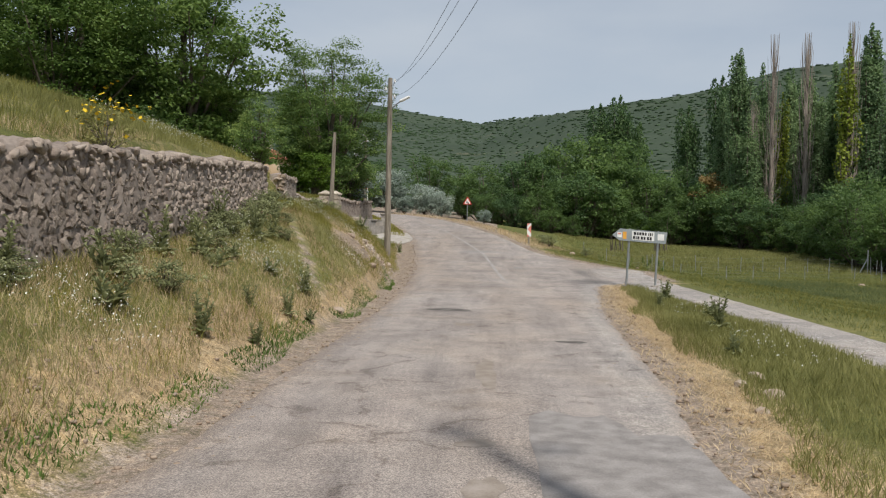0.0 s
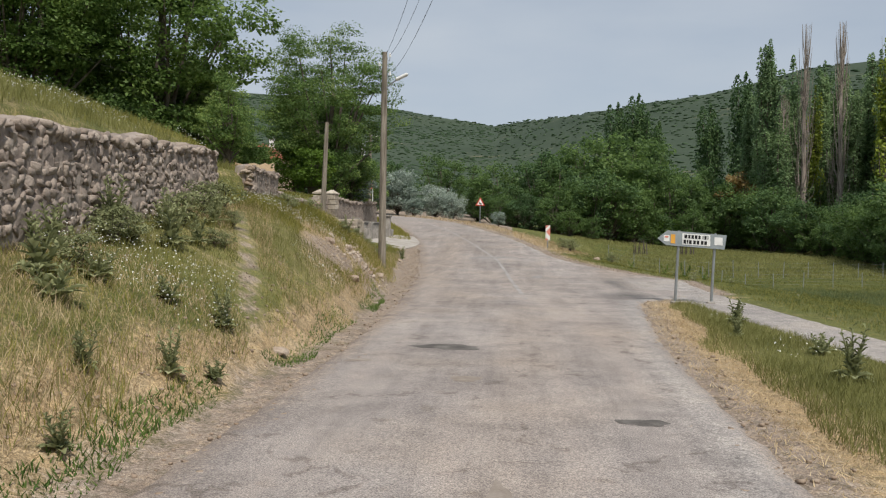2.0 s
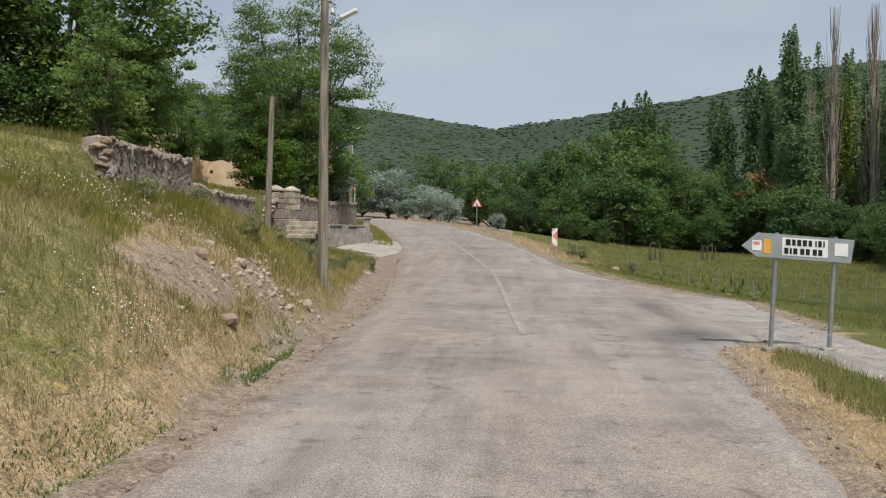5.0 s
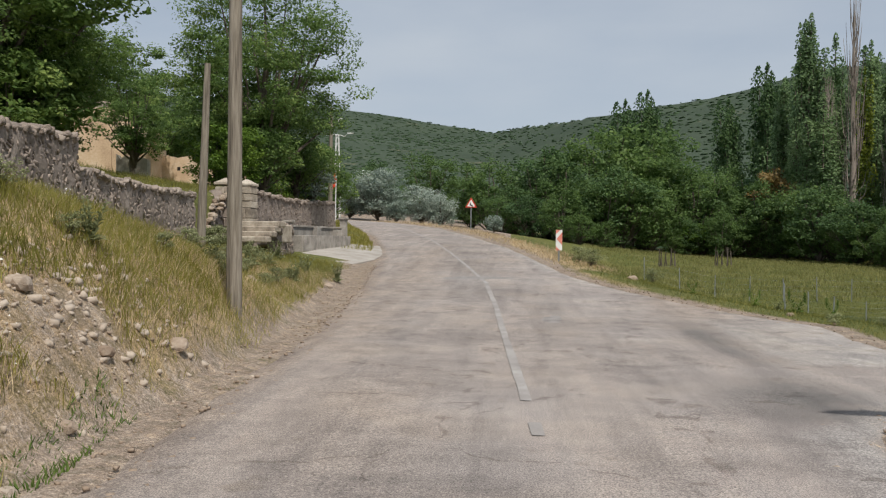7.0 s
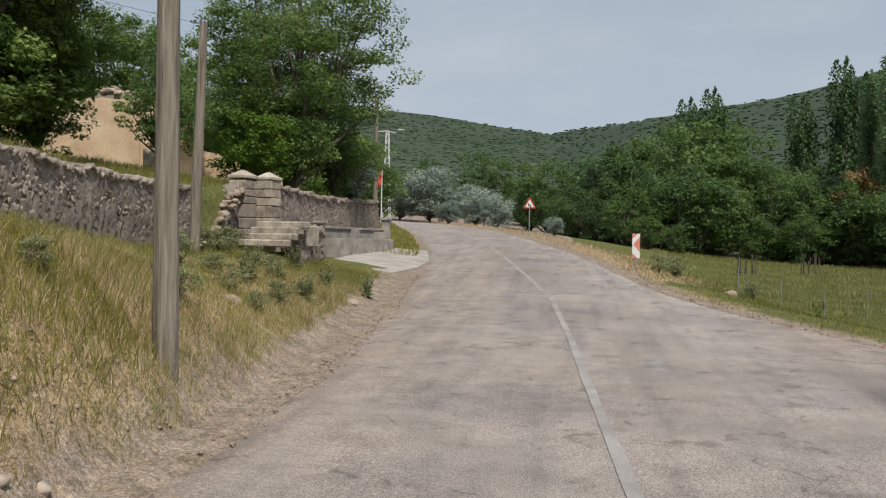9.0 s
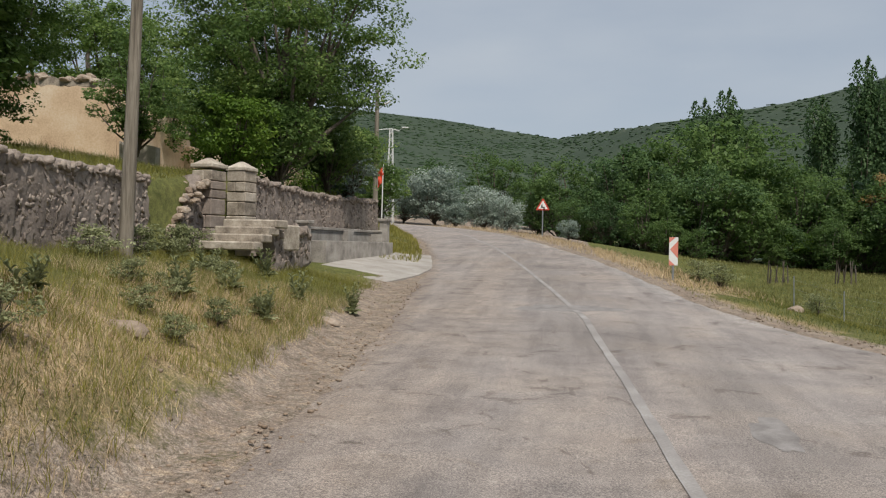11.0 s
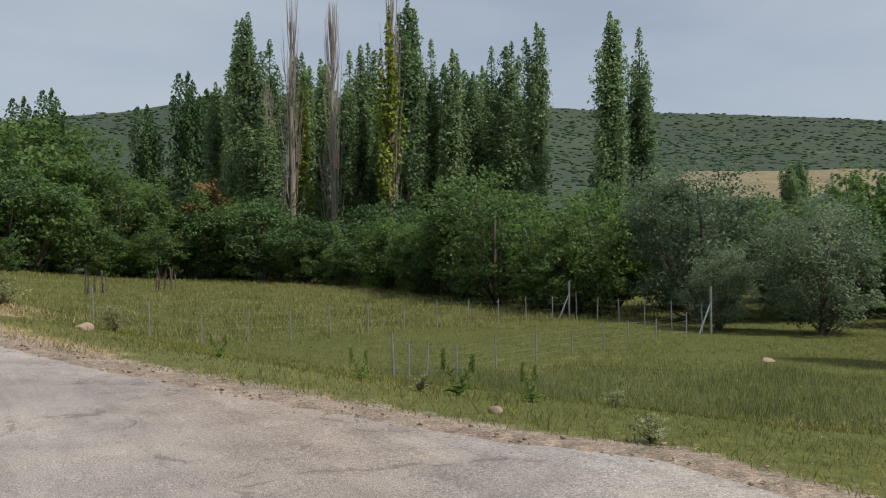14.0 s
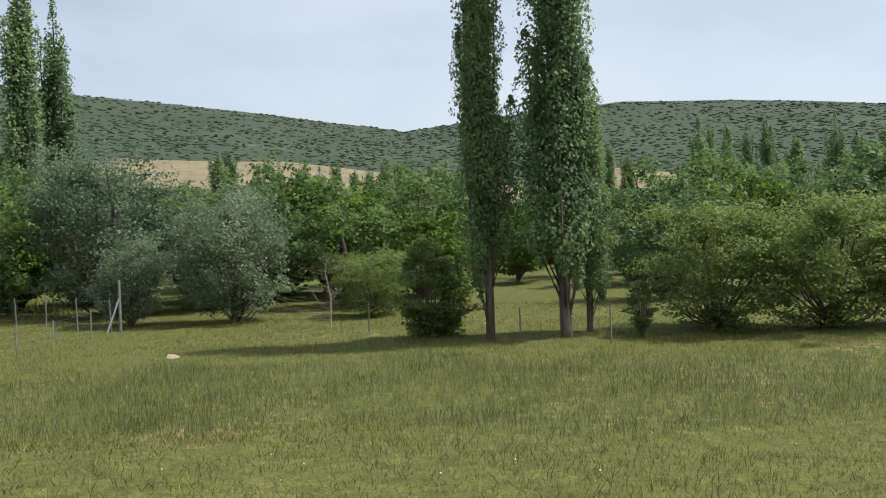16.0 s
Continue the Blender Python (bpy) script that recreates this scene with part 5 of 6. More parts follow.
def ashlar_pillar(x, y, z, w, h, label, turn, seed, ruined=False):
    rg = np.random.RandomState(seed)
    root = thing("gate_pillar", label, "gate pillar", (x, y, z), turn, "gate pillars")
    zz, k = -0.2, 0
    while zz < h - 0.2:
        ch = rg.uniform(0.2, 0.42)
        ch = min(ch, h - 0.1 - zz)
        split = rg.uniform(-0.15, 0.15) if k % 2 else None
        mat = M_PALE if not ruined or k > 4 else M_STONE
        if split is None:
            part("block", boxes((w + rg.uniform(-0.02, 0.03), w + rg.uniform(-0.02, 0.03), ch - 0.015, 0, 0, zz + ch / 2), bevel=0.02), mat, root)
        else:
            a, b = w / 2 + split, w / 2 - split
            part("block", boxes((a - 0.01, w, ch - 0.015, -w / 2 + a / 2, 0, zz + ch / 2), bevel=0.02), mat, root)
            part("block", boxes((b - 0.01, w + 0.02, ch - 0.015, w / 2 - b / 2, 0, zz + ch / 2), bevel=0.02), mat, root)
        zz += ch
        k += 1
    bm = bmesh.new()
    box(bm, w + 0.06, w + 0.06, 0.1, 0, 0, h - 0.05, 0.02)
    bmesh.ops.create_cone(bm, cap_ends=True, segments=4, radius1=w * 0.72, radius2=0.06, depth=0.16, matrix=Matrix.Translation((0, 0, h + 0.07)) @ Matrix.Rotation(math.pi / 4, 4, "Z"))
    part("cap", bm, M_PALE, root, "weathered sloping stone cap")
    return root


ashlar_pillar(-9.55, 47.1, 1.85, 0.58, 1.66, "broken rubble gate pillar with a sloping cap", -12, 3, True)
ashlar_pillar(-9.25, 48.4, 2.1, 0.54, 1.45, "pale dressed-stone gate pillar with a sloping cap", -10, 4)
rg = np.random.RandomState(9)


def boulder_mesh(seed, mat, sub=2, rough=0.22):
    rg2 = np.random.RandomState(seed)
    bm = bmesh.new()
    bmesh.ops.create_icosphere(bm, subdivisions=sub, radius=0.5)
    off = Vector(rg2.uniform(0, 50, 3))
    for v in bm.verts:
        d = noise.noise(v.co * 2.2 + off) * rough * 1.6 + noise.noise(v.co * 5 + off) * rough * 0.6
        v.co = v.co * (1 + d)
        v.co.x, v.co.z = max(-0.42, min(0.45, v.co.x)), max(-0.3, min(0.38, v.co.z))
    return to_mesh("rock", bm, mat)


M_ROCK = material("pinkish_rock", ((0.27, 0.20, 0.145), (0.35, 0.278, 0.215), (0.46, 0.388, 0.318)), 3, 0.95, 0.6, 16, 30, objrand=0.5)
ROCKS = [boulder_mesh(s, M_ROCK) for s in range(5)]


def rock(x, y, w, d, h, turn=0, z=None, label="pale weathered rock lying in the grass", group="rocks", sink=0.25):
    ob = new("rock", ROCKS[int(abs(x * 7 + y * 3)) % 5])
    ob.matrix_basis = pose(x, y, (gz(x, y) if z is None else z) + h * (0.3 - sink), rg.uniform(-15, 15), rg.uniform(-15, 15), turn)
    ob.scale = (w, d, h)
    return tagged(ob, label, "rock", group)


rubble("wall_stub", [(-9.85, 45.0, 1.2, 1.6), (-9.75, 46.1, 1.3, 2.5), (-9.62, 46.8, 1.4, 3.2)], "collapsed rubble wall stub beside the gate pillar", (0, 0), 0.5, (0.2, 0.13), 8, 0.05)
for k in range(40):
    t = rg.uniform(0, 1)
    rock(-9.85 + 0.2 * t + rg.uniform(-0.3, 0.3), 44.9 + 1.9 * t + rg.uniform(-0.1, 0.1), rg.uniform(0.16, 0.4), rg.uniform(0.16, 0.3), rg.uniform(0.12, 0.24), rg.uniform(0, 360),
         1.45 + 1.65 * t, "loose rubble stone of the collapsed wall end", "rubble stones")

# ---- walls ----
rubble("wall_near", [(-5.0, -16, 1.1, 2.15), (-5.15, 4, 1.2, 2.38), (-5.25, 9, 1.35, 2.53), (-5.35, 11, 1.45, 2.64), (-5.45, 13.8, 1.65, 2.80), (-5.8, 18, 1.9, 3.02), (-6.0, 21.6, 2.2, 3.22), (-6.15, 22.3, 2.2, 2.98)],
       "long rough rubble retaining wall of grey-brown stone", (8.6, 13.5), 0.5, (0.145, 0.10), 1)
middle = rubble("wall_middle", [(-6.9, 27.4, 2.3, 3.30), (-7.7, 31.3, 2.0, 3.42), (-8.3, 34.7, 1.7, 3.58)], "rough rubble wall section of grey-brown stone", (27.2, 31), 0.5, (0.15, 0.10), 2, 0.05, 0.6)
for k in range(26):
    st = new("stone", ROCKS[k % 5])
    st.parent = middle
    st.matrix_basis = pose(-7.15 + rg.uniform(-0.25, 0.25), 27.36 + rg.uniform(-0.04, 0.06), 2.25 + 1.0 * (k // 2) / 12, rg.uniform(-25, 25), rg.uniform(-25, 25), rg.uniform(0, 360))
    st.scale = (rg.uniform(0.2, 0.36), rg.uniform(0.16, 0.26), rg.uniform(0.12, 0.2))
rubble("wall_low", [(-8.3, 34.72, 1.7, 3.0), (-8.9, 38.9, 1.3, 2.9), (-9.55, 44.1, 1.3, 2.98)], "low rough rubble retaining wall of dark stone", (36, 41), 0.5, (0.15, 0.10), 3, 0.04, 0.5)
rubble("wall_far", [(-9.1, 48.8, 1.6, 3.35), (-9.4, 54.5, 1.6, 3.32), (-9.5, 59.5, 1.8, 3.40), (-9.6, 65.0, 2.2, 3.65)], "dark rubble wall behind the fountain", (49, 53), 0.45, (0.17, 0.12), 4, 0.04, 0.5)


# ---- ruined house and far roofs ----
def wall_block(name, x0, y0, x1, y1, z0, z1, thick, mat, parent, ragged=0.0, seed=0, label=""):
    rg2 = np.random.RandomState(seed)
    ln = math.hypot(x1 - x0, y1 - y0)
    ux, uy = (x1 - x0) / ln, (y1 - y0) / ln
    nx, ny = -uy * thick, ux * thick
    n = max(2, int(ln / 0.22))
    bm = bmesh.new()
    prev = None
    for k in range(n + 1):
        t = k / n * ln
        zt = z1 + (rg2.uniform(-ragged, ragged) if ragged else 0)
        cur = [bm.verts.new((x0 + ux * t + a * nx, y0 + uy * t + a * ny, z)) for a, z in ((0, z0), (0, zt), (1, zt), (1, z0))]
        if prev:
            for i in range(4):
                j = (i + 1) % 4
                bm.faces.new((prev[i], prev[j], cur[j], cur[i]))
        else:
            bm.faces.new(cur[::-1])
        prev = cur
    bm.faces.new(prev)
    return part(name, bm, mat, parent, label)


ruin = thing("ruined_house", "roofless ruined house with peach plaster over rubble walls", "house", (1.1, 0, 0))
wall_block("front_wall", -36, 64.6, -23.9, 66, 4.0, 9.0, 0.6, M_PLASTER, ruin, 0.05, 1)
wall_block("rubble_top", -36, 64.62, -24.2, 65.98, 9.0, 9.35, 0.56, M_PALE, ruin, 0.12, 2, "exposed pale rubble along the wall top")
for k in range(90):
    t, lift = rg.uniform(0, 1), rg.uniform(0, 1) ** 2
    st = new("stone", ROCKS[k % 5])
    st.parent = ruin
    st.matrix_basis = pose(-36 + 11.8 * t, 64.85 + 1.36 * t + rg.uniform(-0.22, 0.22), 9.3 + 0.5 * lift * (1 - 0.6 * t), rg.uniform(-20, 20), rg.uniform(-20, 20), rg.uniform(0, 360))
    st.scale = (rg.uniform(0.3, 0.7), rg.uniform(0.3, 0.5), rg.uniform(0.18, 0.4))
wall_block("side_wall", -23.2, 66.1, -24.4, 75, 4.0, 8.2, 0.6, M_PLASTER, ruin, 0.3, 3)
wall_block("corner_pier", -23.88, 66.0, -23.2, 66.08, 4.0, 8.5, 0.6, M_PLASTER, ruin, 0.1, 4)
wall_block("low_wall", -22.9, 64.5, -21.2, 64.7, 4.0, 6.0, 0.6, M_PALE, ruin, 0.25, 6, "broken pale masonry stump")
cottage = thing("plastered_cottage", "small cream plastered building behind the trees", "house", (-21.5, 74.0, 4.0))
wall_block("wall", -2.2, 0, 2.2, 0.2, 0, 3.0, 0.4, M_PLASTER, cottage, 0.1, 7)
wall_block("wall", 2.2, 0.21, 2.0, 4.0, 0, 2.8, 0.4, M_PLASTER, cottage, 0.1, 8)
wall_block("wall", -2.6, 0.1, -2.6, 4.0, 0, 2.8, 0.4, M_PLASTER, cottage, 0.1, 9)
part("window", boxes((0.3, 0.06, 0.25, -0.6, 0.1, 2.2)), M_BLACK, cottage, "small dark window opening")
redhouse = thing("red_roofed_house", "distant house with a red tiled roof", "house", (-26.5, 96, 4.5))
part("wall", boxes((5, 6, 4.5, 0, 0, 2.25)), M_PLASTER, redhouse)
bm = bmesh.new()
r0 = [bm.verts.new(p) for p in ((-3, -3.5, 4.5), (3, -3.5, 4.5), (3, 3.5, 4.5), (-3, 3.5, 4.5), (0, -2.0, 6.2), (0, 2.0, 6.2))]
for f in ((0, 1, 4), (1, 2, 5, 4), (2, 3, 5), (3, 0, 4, 5), (3, 2, 1, 0)):
    bm.faces.new([r0[i] for i in f])
roof = part("roof", bm, M_TILE, redhouse, "red tiled hipped roof")
part("chimney", boxes((0.5, 0.5, 1.3, 0.6, -0.5, 6.2), (0.65, 0.65, 0.12, 0.6, -0.5, 6.9)), M_WHITE, roof, "white chimney")


# ---- meadow fences ----
def fence(pts, step, label, h=1.0, wires=(0.25, 0.45, 0.65, 0.9), mat=M_STEEL):
    root = thing("wire_fence", label, "fence", (0, 0, 0))
    P = np.array(pts, float)
    s = np.concatenate([[0], np.cumsum(np.hypot(*np.diff(P, axis=0).T))])
    rg2 = np.random.RandomState(int(pts[0][0]))
    last = None
    heads = []
    for u in np.arange(0, s[-1] + 0.01, step):
        x, y = np.interp(u, s, P[:, 0]), np.interp(u, s, P[:, 1])
        z = gz(x, y)
        tx_, hh = rg2.uniform(-0.05, 0.05), h * rg2.uniform(0.9, 1.08)
        part("post", tubes_mesh("post", [([(x, y, z - 0.2), (x + tx_, y, z + hh)], [0.021, 0.019])], mat, 5), None, root)
        heads.append((x + tx_, y, z, hh))
    for f in wires:
        part("wire", tubes_mesh("wire", [([(x, y, z + hh * f) for x, y, z, hh in heads], [0.0025] * len(heads))], M_STEEL, 3), None, root)
    return root


fence([(7.4, 42.0), (9.15, 44.1), (11.1, 45.4), (13.5, 46.1), (16.5, 46.9), (19.0, 47.8), (22.5, 48.2)], 1.55, "thin wire fence on grey steel posts crossing the meadow", 0.72)
fence([(5.5, 53.6), (8.5, 54.0), (13.0, 54.8), (18.0, 55.4), (23.9, 56.0), (23.2, 52.5), (22.5, 48.25)], 1.45, "thin wire fence on grey steel posts along the thicket", 1.0)
fence([(22.7, 40.5), (21.2, 34.2), (21.0, 33.4)], 2.2, "old leaning wooden fence stakes by the poplars", 0.8, (), M_POLE)
for x, y in ((23.8, 56.1), (22.6, 48.3)):
    brace = thing("fence_corner", "leaning steel corner post with a brace", "fence post", (x, y, gz(x, y)), 0, "fence corners")
    part("post", tubes_mesh("post", [([(0, 0, -0.2), (0, 0, 1.5)], [0.04, 0.04])], M_STEEL, 6), None, brace)
    part("brace", tubes_mesh("brace", [([(0, 0, 1.0), (-0.45, 0.1, 0)], [0.03, 0.03])], M_STEEL, 6), None, brace)
cages = ((11.5, 82), (16, 84))
for x, y in cages:
    cage = thing("stick_cage", "rough cage of brown sticks round a sapling", "tree guard", (x, y, gz(x, y)), 0, "stick cages")
    for k in range(9):
        a = k * 0.7
        part("stick", tubes_mesh("stick", [([(0.6 * math.cos(a), 0.6 * math.sin(a), -0.1), (0.55 * math.cos(a + 0.2), 0.55 * math.sin(a + 0.2), 1.2 + 0.3 * math.sin(k * 2.1))], [0.05, 0.03])], M_BARK, 4), None, cage)

# ---- rocks ----
for x, y, w, d, h, a in ((-3.45, 23.4, .55, .4, .38, 20), (-3.5, 24.3, .4, .3, .26, 60), (-3.0, 23.8, .35, .28, .22, 90), (-4.35, 25.2, .34, .28, .24, 10), (-4.0, 25.6, .45, .35, .32, 70), (-4.6, 26.0, .35, .3, .25, 120), (-3.55, 26.2, .35, .3, .25, 150),
                         (-4.2, 24.4, .5, .4, .35, 33), (-4.9, 24.3, .55, .3, .28, 80), (-3.25, 25.0, .32, .25, .2, 140), (-4.9, 30.5, .3, .22, .2, 20), (-5.9, 23.8, .5, .4, .25, 40), (-3.6, 28.0, .3, .25, .18, 0), (-5.2, 35.5, .5, .4, .25, 0), (-4.9, 41.5, .5, .3, .15, 0),
                         (6.25, 38.0, .18, .16, .16, 0), (4.3, 48.6, .5, .35, .3, 40), (2.9, 9.0, .28, .22, .2, 10), (2.75, 9.6, .2, .18, .16, 50), (3.1, 10.2, .22, .2, .16, 80), (2.55, 8.2, .16, .14, .12, 20), (-2.9, 15.4, .35, .2, .12, 5), (-7.8, 44.3, .4, .3, .3, 20), (-8.5, 44.7, .35, .3, .28, 60),
                         (18.0, 43, .4, .3, .1, 20)):
    f = 0.6 if -5 < x < -2.9 and 23 < y < 27 else 1.0
    rock(x, y, w * f, d * f, h * f, a)
PEB = []
for s in range(4):
    bm = bmesh.new()
    bmesh.ops.create_cube(bm, size=0.9)
    for v in bm.verts:
        v.co = Vector((v.co.x * rg.uniform(0.5, 1.2), v.co.y * rg.uniform(0.5, 1.2), v.co.z * rg.uniform(0.4, 1.1)))
    bmesh.ops.triangulate(bm, faces=bm.faces[:])
    PEB.append(to_mesh("pebble", bm, M_ROCK))
pv, pf, npv = [], [], 0
for k in range(6500):
    y = rg.uniform(3, 50)
    if k < 5000:
        x = np.interp(y, ROAD_Y, ROAD_L) - rg.uniform(-0.5, 1.6)
    else:
        x = np.interp(y, ROAD_Y, ROAD_R) + rg.uniform(-0.7, 0.5)
    s = 0.008 + 0.05 * rg.uniform(0, 1) ** 3
    me = PEB[k % 4]
    M = Matrix.Translation((x, y, max(gz(x, y), float(road_z(y)) if x > np.interp(y, ROAD_Y, ROAD_L) else -9) + s * 0.15)) @ Matrix.Rotation(rg.uniform(0, 6.28), 4, "Z") @ Matrix.Diagonal((s, s * rg.uniform(0.6, 1), s * 0.7, 1))
    pv.append(np.array([(M @ v.co)[:] for v in me.vertices]))
    pf.append(np.array([p.vertices[:] for p in me.polygons]) + npv)
    npv += len(me.vertices)
tagged(new("loose_gravel", fast_mesh("loose_gravel", np.concatenate(pv), np.concatenate(pf), M_ROCK)), "loose pale stones and gravel along the road edges", "gravel", kind="stuff")
pv, pf, npv = [], [], 0
for k in range(360):
    x, y = -3.88 + rg.normal(0, 0.32), 26.3 + rg.normal(0, 1.25)
    s = 0.02 + 0.10 * rg.uniform(0, 1) ** 2
    me = PEB[k % 4]
    M = Matrix.Translation((x, y, gz(x, y) + s * 0.05)) @ Euler((rg.uniform(-0.6, 0.6), rg.uniform(-0.6, 0.6), rg.uniform(0, 6.28))).to_matrix().to_4x4() @ Matrix.Diagonal((s, s * rg.uniform(0.5, 1), s * 0.7, 1))
    pv.append(np.array([(M @ v.co)[:] for v in me.vertices]))
    pf.append(np.array([p.vertices[:] for p in me.polygons]) + npv)
    npv += len(me.vertices)
tagged(new("rubble_heap", fast_mesh("rubble_heap", np.concatenate(pv), np.concatenate(pf), M_ROCK)), "heap of pale broken stones on the dry bank", "rubble", kind="stuff")


# ---- grass and weeds ----
def scatter(n, x0, x1, y0, y1, seed, test):
    rg2 = np.random.RandomState(seed)
    x, y = rg2.uniform(x0, x1, n), rg2.uniform(y0, y1, n)
    k = test(x, y, rg2)
    x, y = x[k], y[k]
    return np.stack([x, y, ground(x, y) - 0.02], 1), rg2


def left_d(x, y):
    return np.interp(y, ROAD_Y, ROAD_L) - x


def on_path(x, y):
    return (np.abs(x - np.interp(y, PATH_Y, PATH_X)) < 0.17 + 0.06 * lumps(x, y, 2.2, 19)) & (y > 15.2) & (y < 21.8)


def in_wall(x, y):
    xf = np.interp(y, FOOT_Y, FOOT_X)
    return (x < xf + 0.12) & (x > xf - 0.55) & ~((y > 22.6) & (y < 27.2))


def on_slab(x, y):
    return (x > -9.2) & (y > 49.5 - 0.6 * (x + 7)) & (y < 60.3)


def bare(x, y):
    return (((x + 4.0 - 0.12 * (y - 23.4)) / 0.45) ** 2 + ((y - 23.4) / 1.3) ** 2 < 1.0) | (((x + 3.7) / 0.35) ** 2 + ((y - 25.8) / 0.9) ** 2 < 1.0)


def grass(name, base, rg2, hmin, hmax, width, lean, mat, label):
    h = rg2.uniform(hmin, hmax, len(base)) * (0.75 + 0.35 * lumps(base[:, 0], base[:, 1], 1.1, 77))
    return tagged(new(name, blades_mesh(name, base, np.maximum(h, 0.04), width, lean, mat, rg2)), label, "grass", kind="stuff")


bank = lambda x, y: (left_d(x, y) > 0.55 + 0.35 * smooth((y - 31) / 5) + 0.3 * lumps(x, y, 2.6, 101)) & ~on_path(x, y) & ~in_wall(x, y) & ~on_slab(x, y) & ~bare(x, y)  # noqa: E731
b1, r1 = scatter(190000, -9.8, -2.4, 2, 48, 1, lambda x, y, r: bank(x, y) & ~bare(x, y) & (r.uniform(0, 1, len(x)) < 0.62 + 0.5 * lumps(x, y, 0.7, 81)) & (left_d(x, y) > 0.6 + 0.2 * smooth((y - 15) / 10)))
grass("bank_grass", b1, r1, 0.10, 0.32, 0.0075, 0.6, G_GREEN, "tall green and olive grass on the roadside bank")
b2, r2 = scatter(120000, -9.8, -2.4, 2, 48, 2, lambda x, y, r: bank(x, y) & (r.uniform(0, 1, len(x)) < 0.28 - 0.6 * lumps(x, y, 0.7, 81) + 0.45 * smooth((y - 24) / 6)))
grass("olive_grass", b2, r2, 0.12, 0.38, 0.007, 0.6, G_OLIVE, "yellowing seeding grass on the roadside bank")
b3, r3 = scatter(56000, -6, -2.4, 1, 45, 3, lambda x, y, r: (left_d(x, y) > 0.5) & (lumps(x, y, 0.8, 88) > -0.45) & ~on_path(x, y) & (np.abs(left_d(x, y) - np.interp(y, [0, 13, 15, 20, 22, 28, 35], [0.75, 0.75, 0.6, 0.65, 1.0, 1.5, 1.9])) < r.uniform(0.1, 1.1, len(x)) * np.interp(y, [13, 15, 20, 22], [1, 0.4, 0.4, 1])))
grass("straw_grass", b3, r3, 0.02, 0.13, 0.009, 2.2, G_STRAW, "flattened dry straw along the road edge")
b17, r17 = scatter(34000, -6.2, -2.9, 3, 23, 17, lambda x, y, r: bank(x, y) & (lumps(x, y, 0.8, 103) > -0.2))
grass("dry_bank_grass", b17, r17, 0.10, 0.30, 0.006, 0.7, G_STRAW, "dry straw-coloured grass among the green on the bank")
b14, r14 = scatter(60000, -8.5, -3.2, 22.5, 44, 14, lambda x, y, r: bank(x, y) & (left_d(x, y) > 0.45 + 0.5 * r.uniform(0, 1, len(x))) & (left_d(x, y) < 3.6) & (lumps(x, y, 0.6, 99) > -0.3))
b15, r15 = scatter(26000, -7, -2.9, 22.3, 31, 15, lambda x, y, r: bank(x, y) & (left_d(x, y) > 0.55 + 0.5 * r.uniform(0, 1, len(x))) & (((x + 4.15) / 0.6) ** 2 + ((y - 24.2) / 1.2) ** 2 > 1))
grass("seeding_grass", b15, r15, 0.14, 0.40, 0.009, 0.6, G_OLIVE, "straw-green seeding grass round the rubble heap")
grass("golden_grass", b14, r14, 0.10, 0.28, 0.007, 0.8, G_STRAW, "golden dry seeding grass on the verge")
b4, r4 = scatter(30000, -3.6, -2.2, 2, 26, 4, lambda x, y, r: (np.abs(left_d(x, y) - 0.42 - 0.15 * lumps(x, y, 0.9, 83)) < 0.17) & (lumps(y, y * 0.3, 1.0, 84) > -0.35))
grass("edge_grass", b4, r4, 0.04, 0.14, 0.014, 0.7, G_LUSH, "low green weeds along the asphalt edge")
b5, r5 = scatter(60000, -20, -5, 0, 62, 5, lambda x, y, r: (x < np.interp(y, FOOT_Y, FOOT_X) - 0.5) & (r.uniform(0, 1, len(x)) < 1.1 - (np.interp(y, FOOT_Y, FOOT_X) - x) / 9))
grass("terrace_grass", b5, r5, 0.12, 0.4, 0.016, 0.45, G_GREEN, "green grass growing above the retaining walls")
b6, r6 = scatter(80000, 1.4, 5.0, 1, 27.5, 6, lambda x, y, r: (x > np.interp(y, ROAD_Y, ROAD_R) + 0.75 + 0.3 * lumps(x, y, 0.9, 85)) & (x < np.interp(y, [-30, 10.5, 15, 23, 26, 30], [4.9, 4.9, 5.05, 4.55, 4.3, 3.6])))
grass("verge_grass", b6, r6, 0.08, 0.24, 0.009, 0.6, G_GREEN, "green grass on the verge beside the side track")
b7, r7 = scatter(60000, 1.2, 4.6, 1, 28, 7, lambda x, y, r: np.abs(x - np.interp(y, ROAD_Y, ROAD_R) - 0.5) < r.uniform(0.1, 0.65, len(x)))
grass("straw_verge", b7, r7, 0.02, 0.12, 0.009, 2.2, G_STRAW, "dry flattened straw along the road edge")
edge_r = lambda y: np.where(y < 34.3, 6.3, np.interp(y, ROAD_Y, ROAD_R) + 0.25)  # noqa: E731
b8, r8 = scatter(260000, 2, 32, 8, 66, 8, lambda x, y, r: (x > edge_r(y) + 0.2 * r.uniform(0, 1, len(x))) & (r.uniform(0, 1, len(x)) < 1.25 - np.hypot(x - 4, y - 34) / 40) & (lumps(x, y, 0.35, 86) > -0.75))
grass("meadow_grass", b8, r8, 0.05, 0.17, 0.008, 0.9, G_MEADOW, "green grass of the meadow")
b9, r9 = scatter(150000, 2, 32, 8, 66, 9, lambda x, y, r: (x > edge_r(y)) & (r.uniform(0, 1, len(x)) < 1.0 - np.hypot(x - 4, y - 34) / 40 - 0.45 * lumps(x, y, 0.35, 86)))
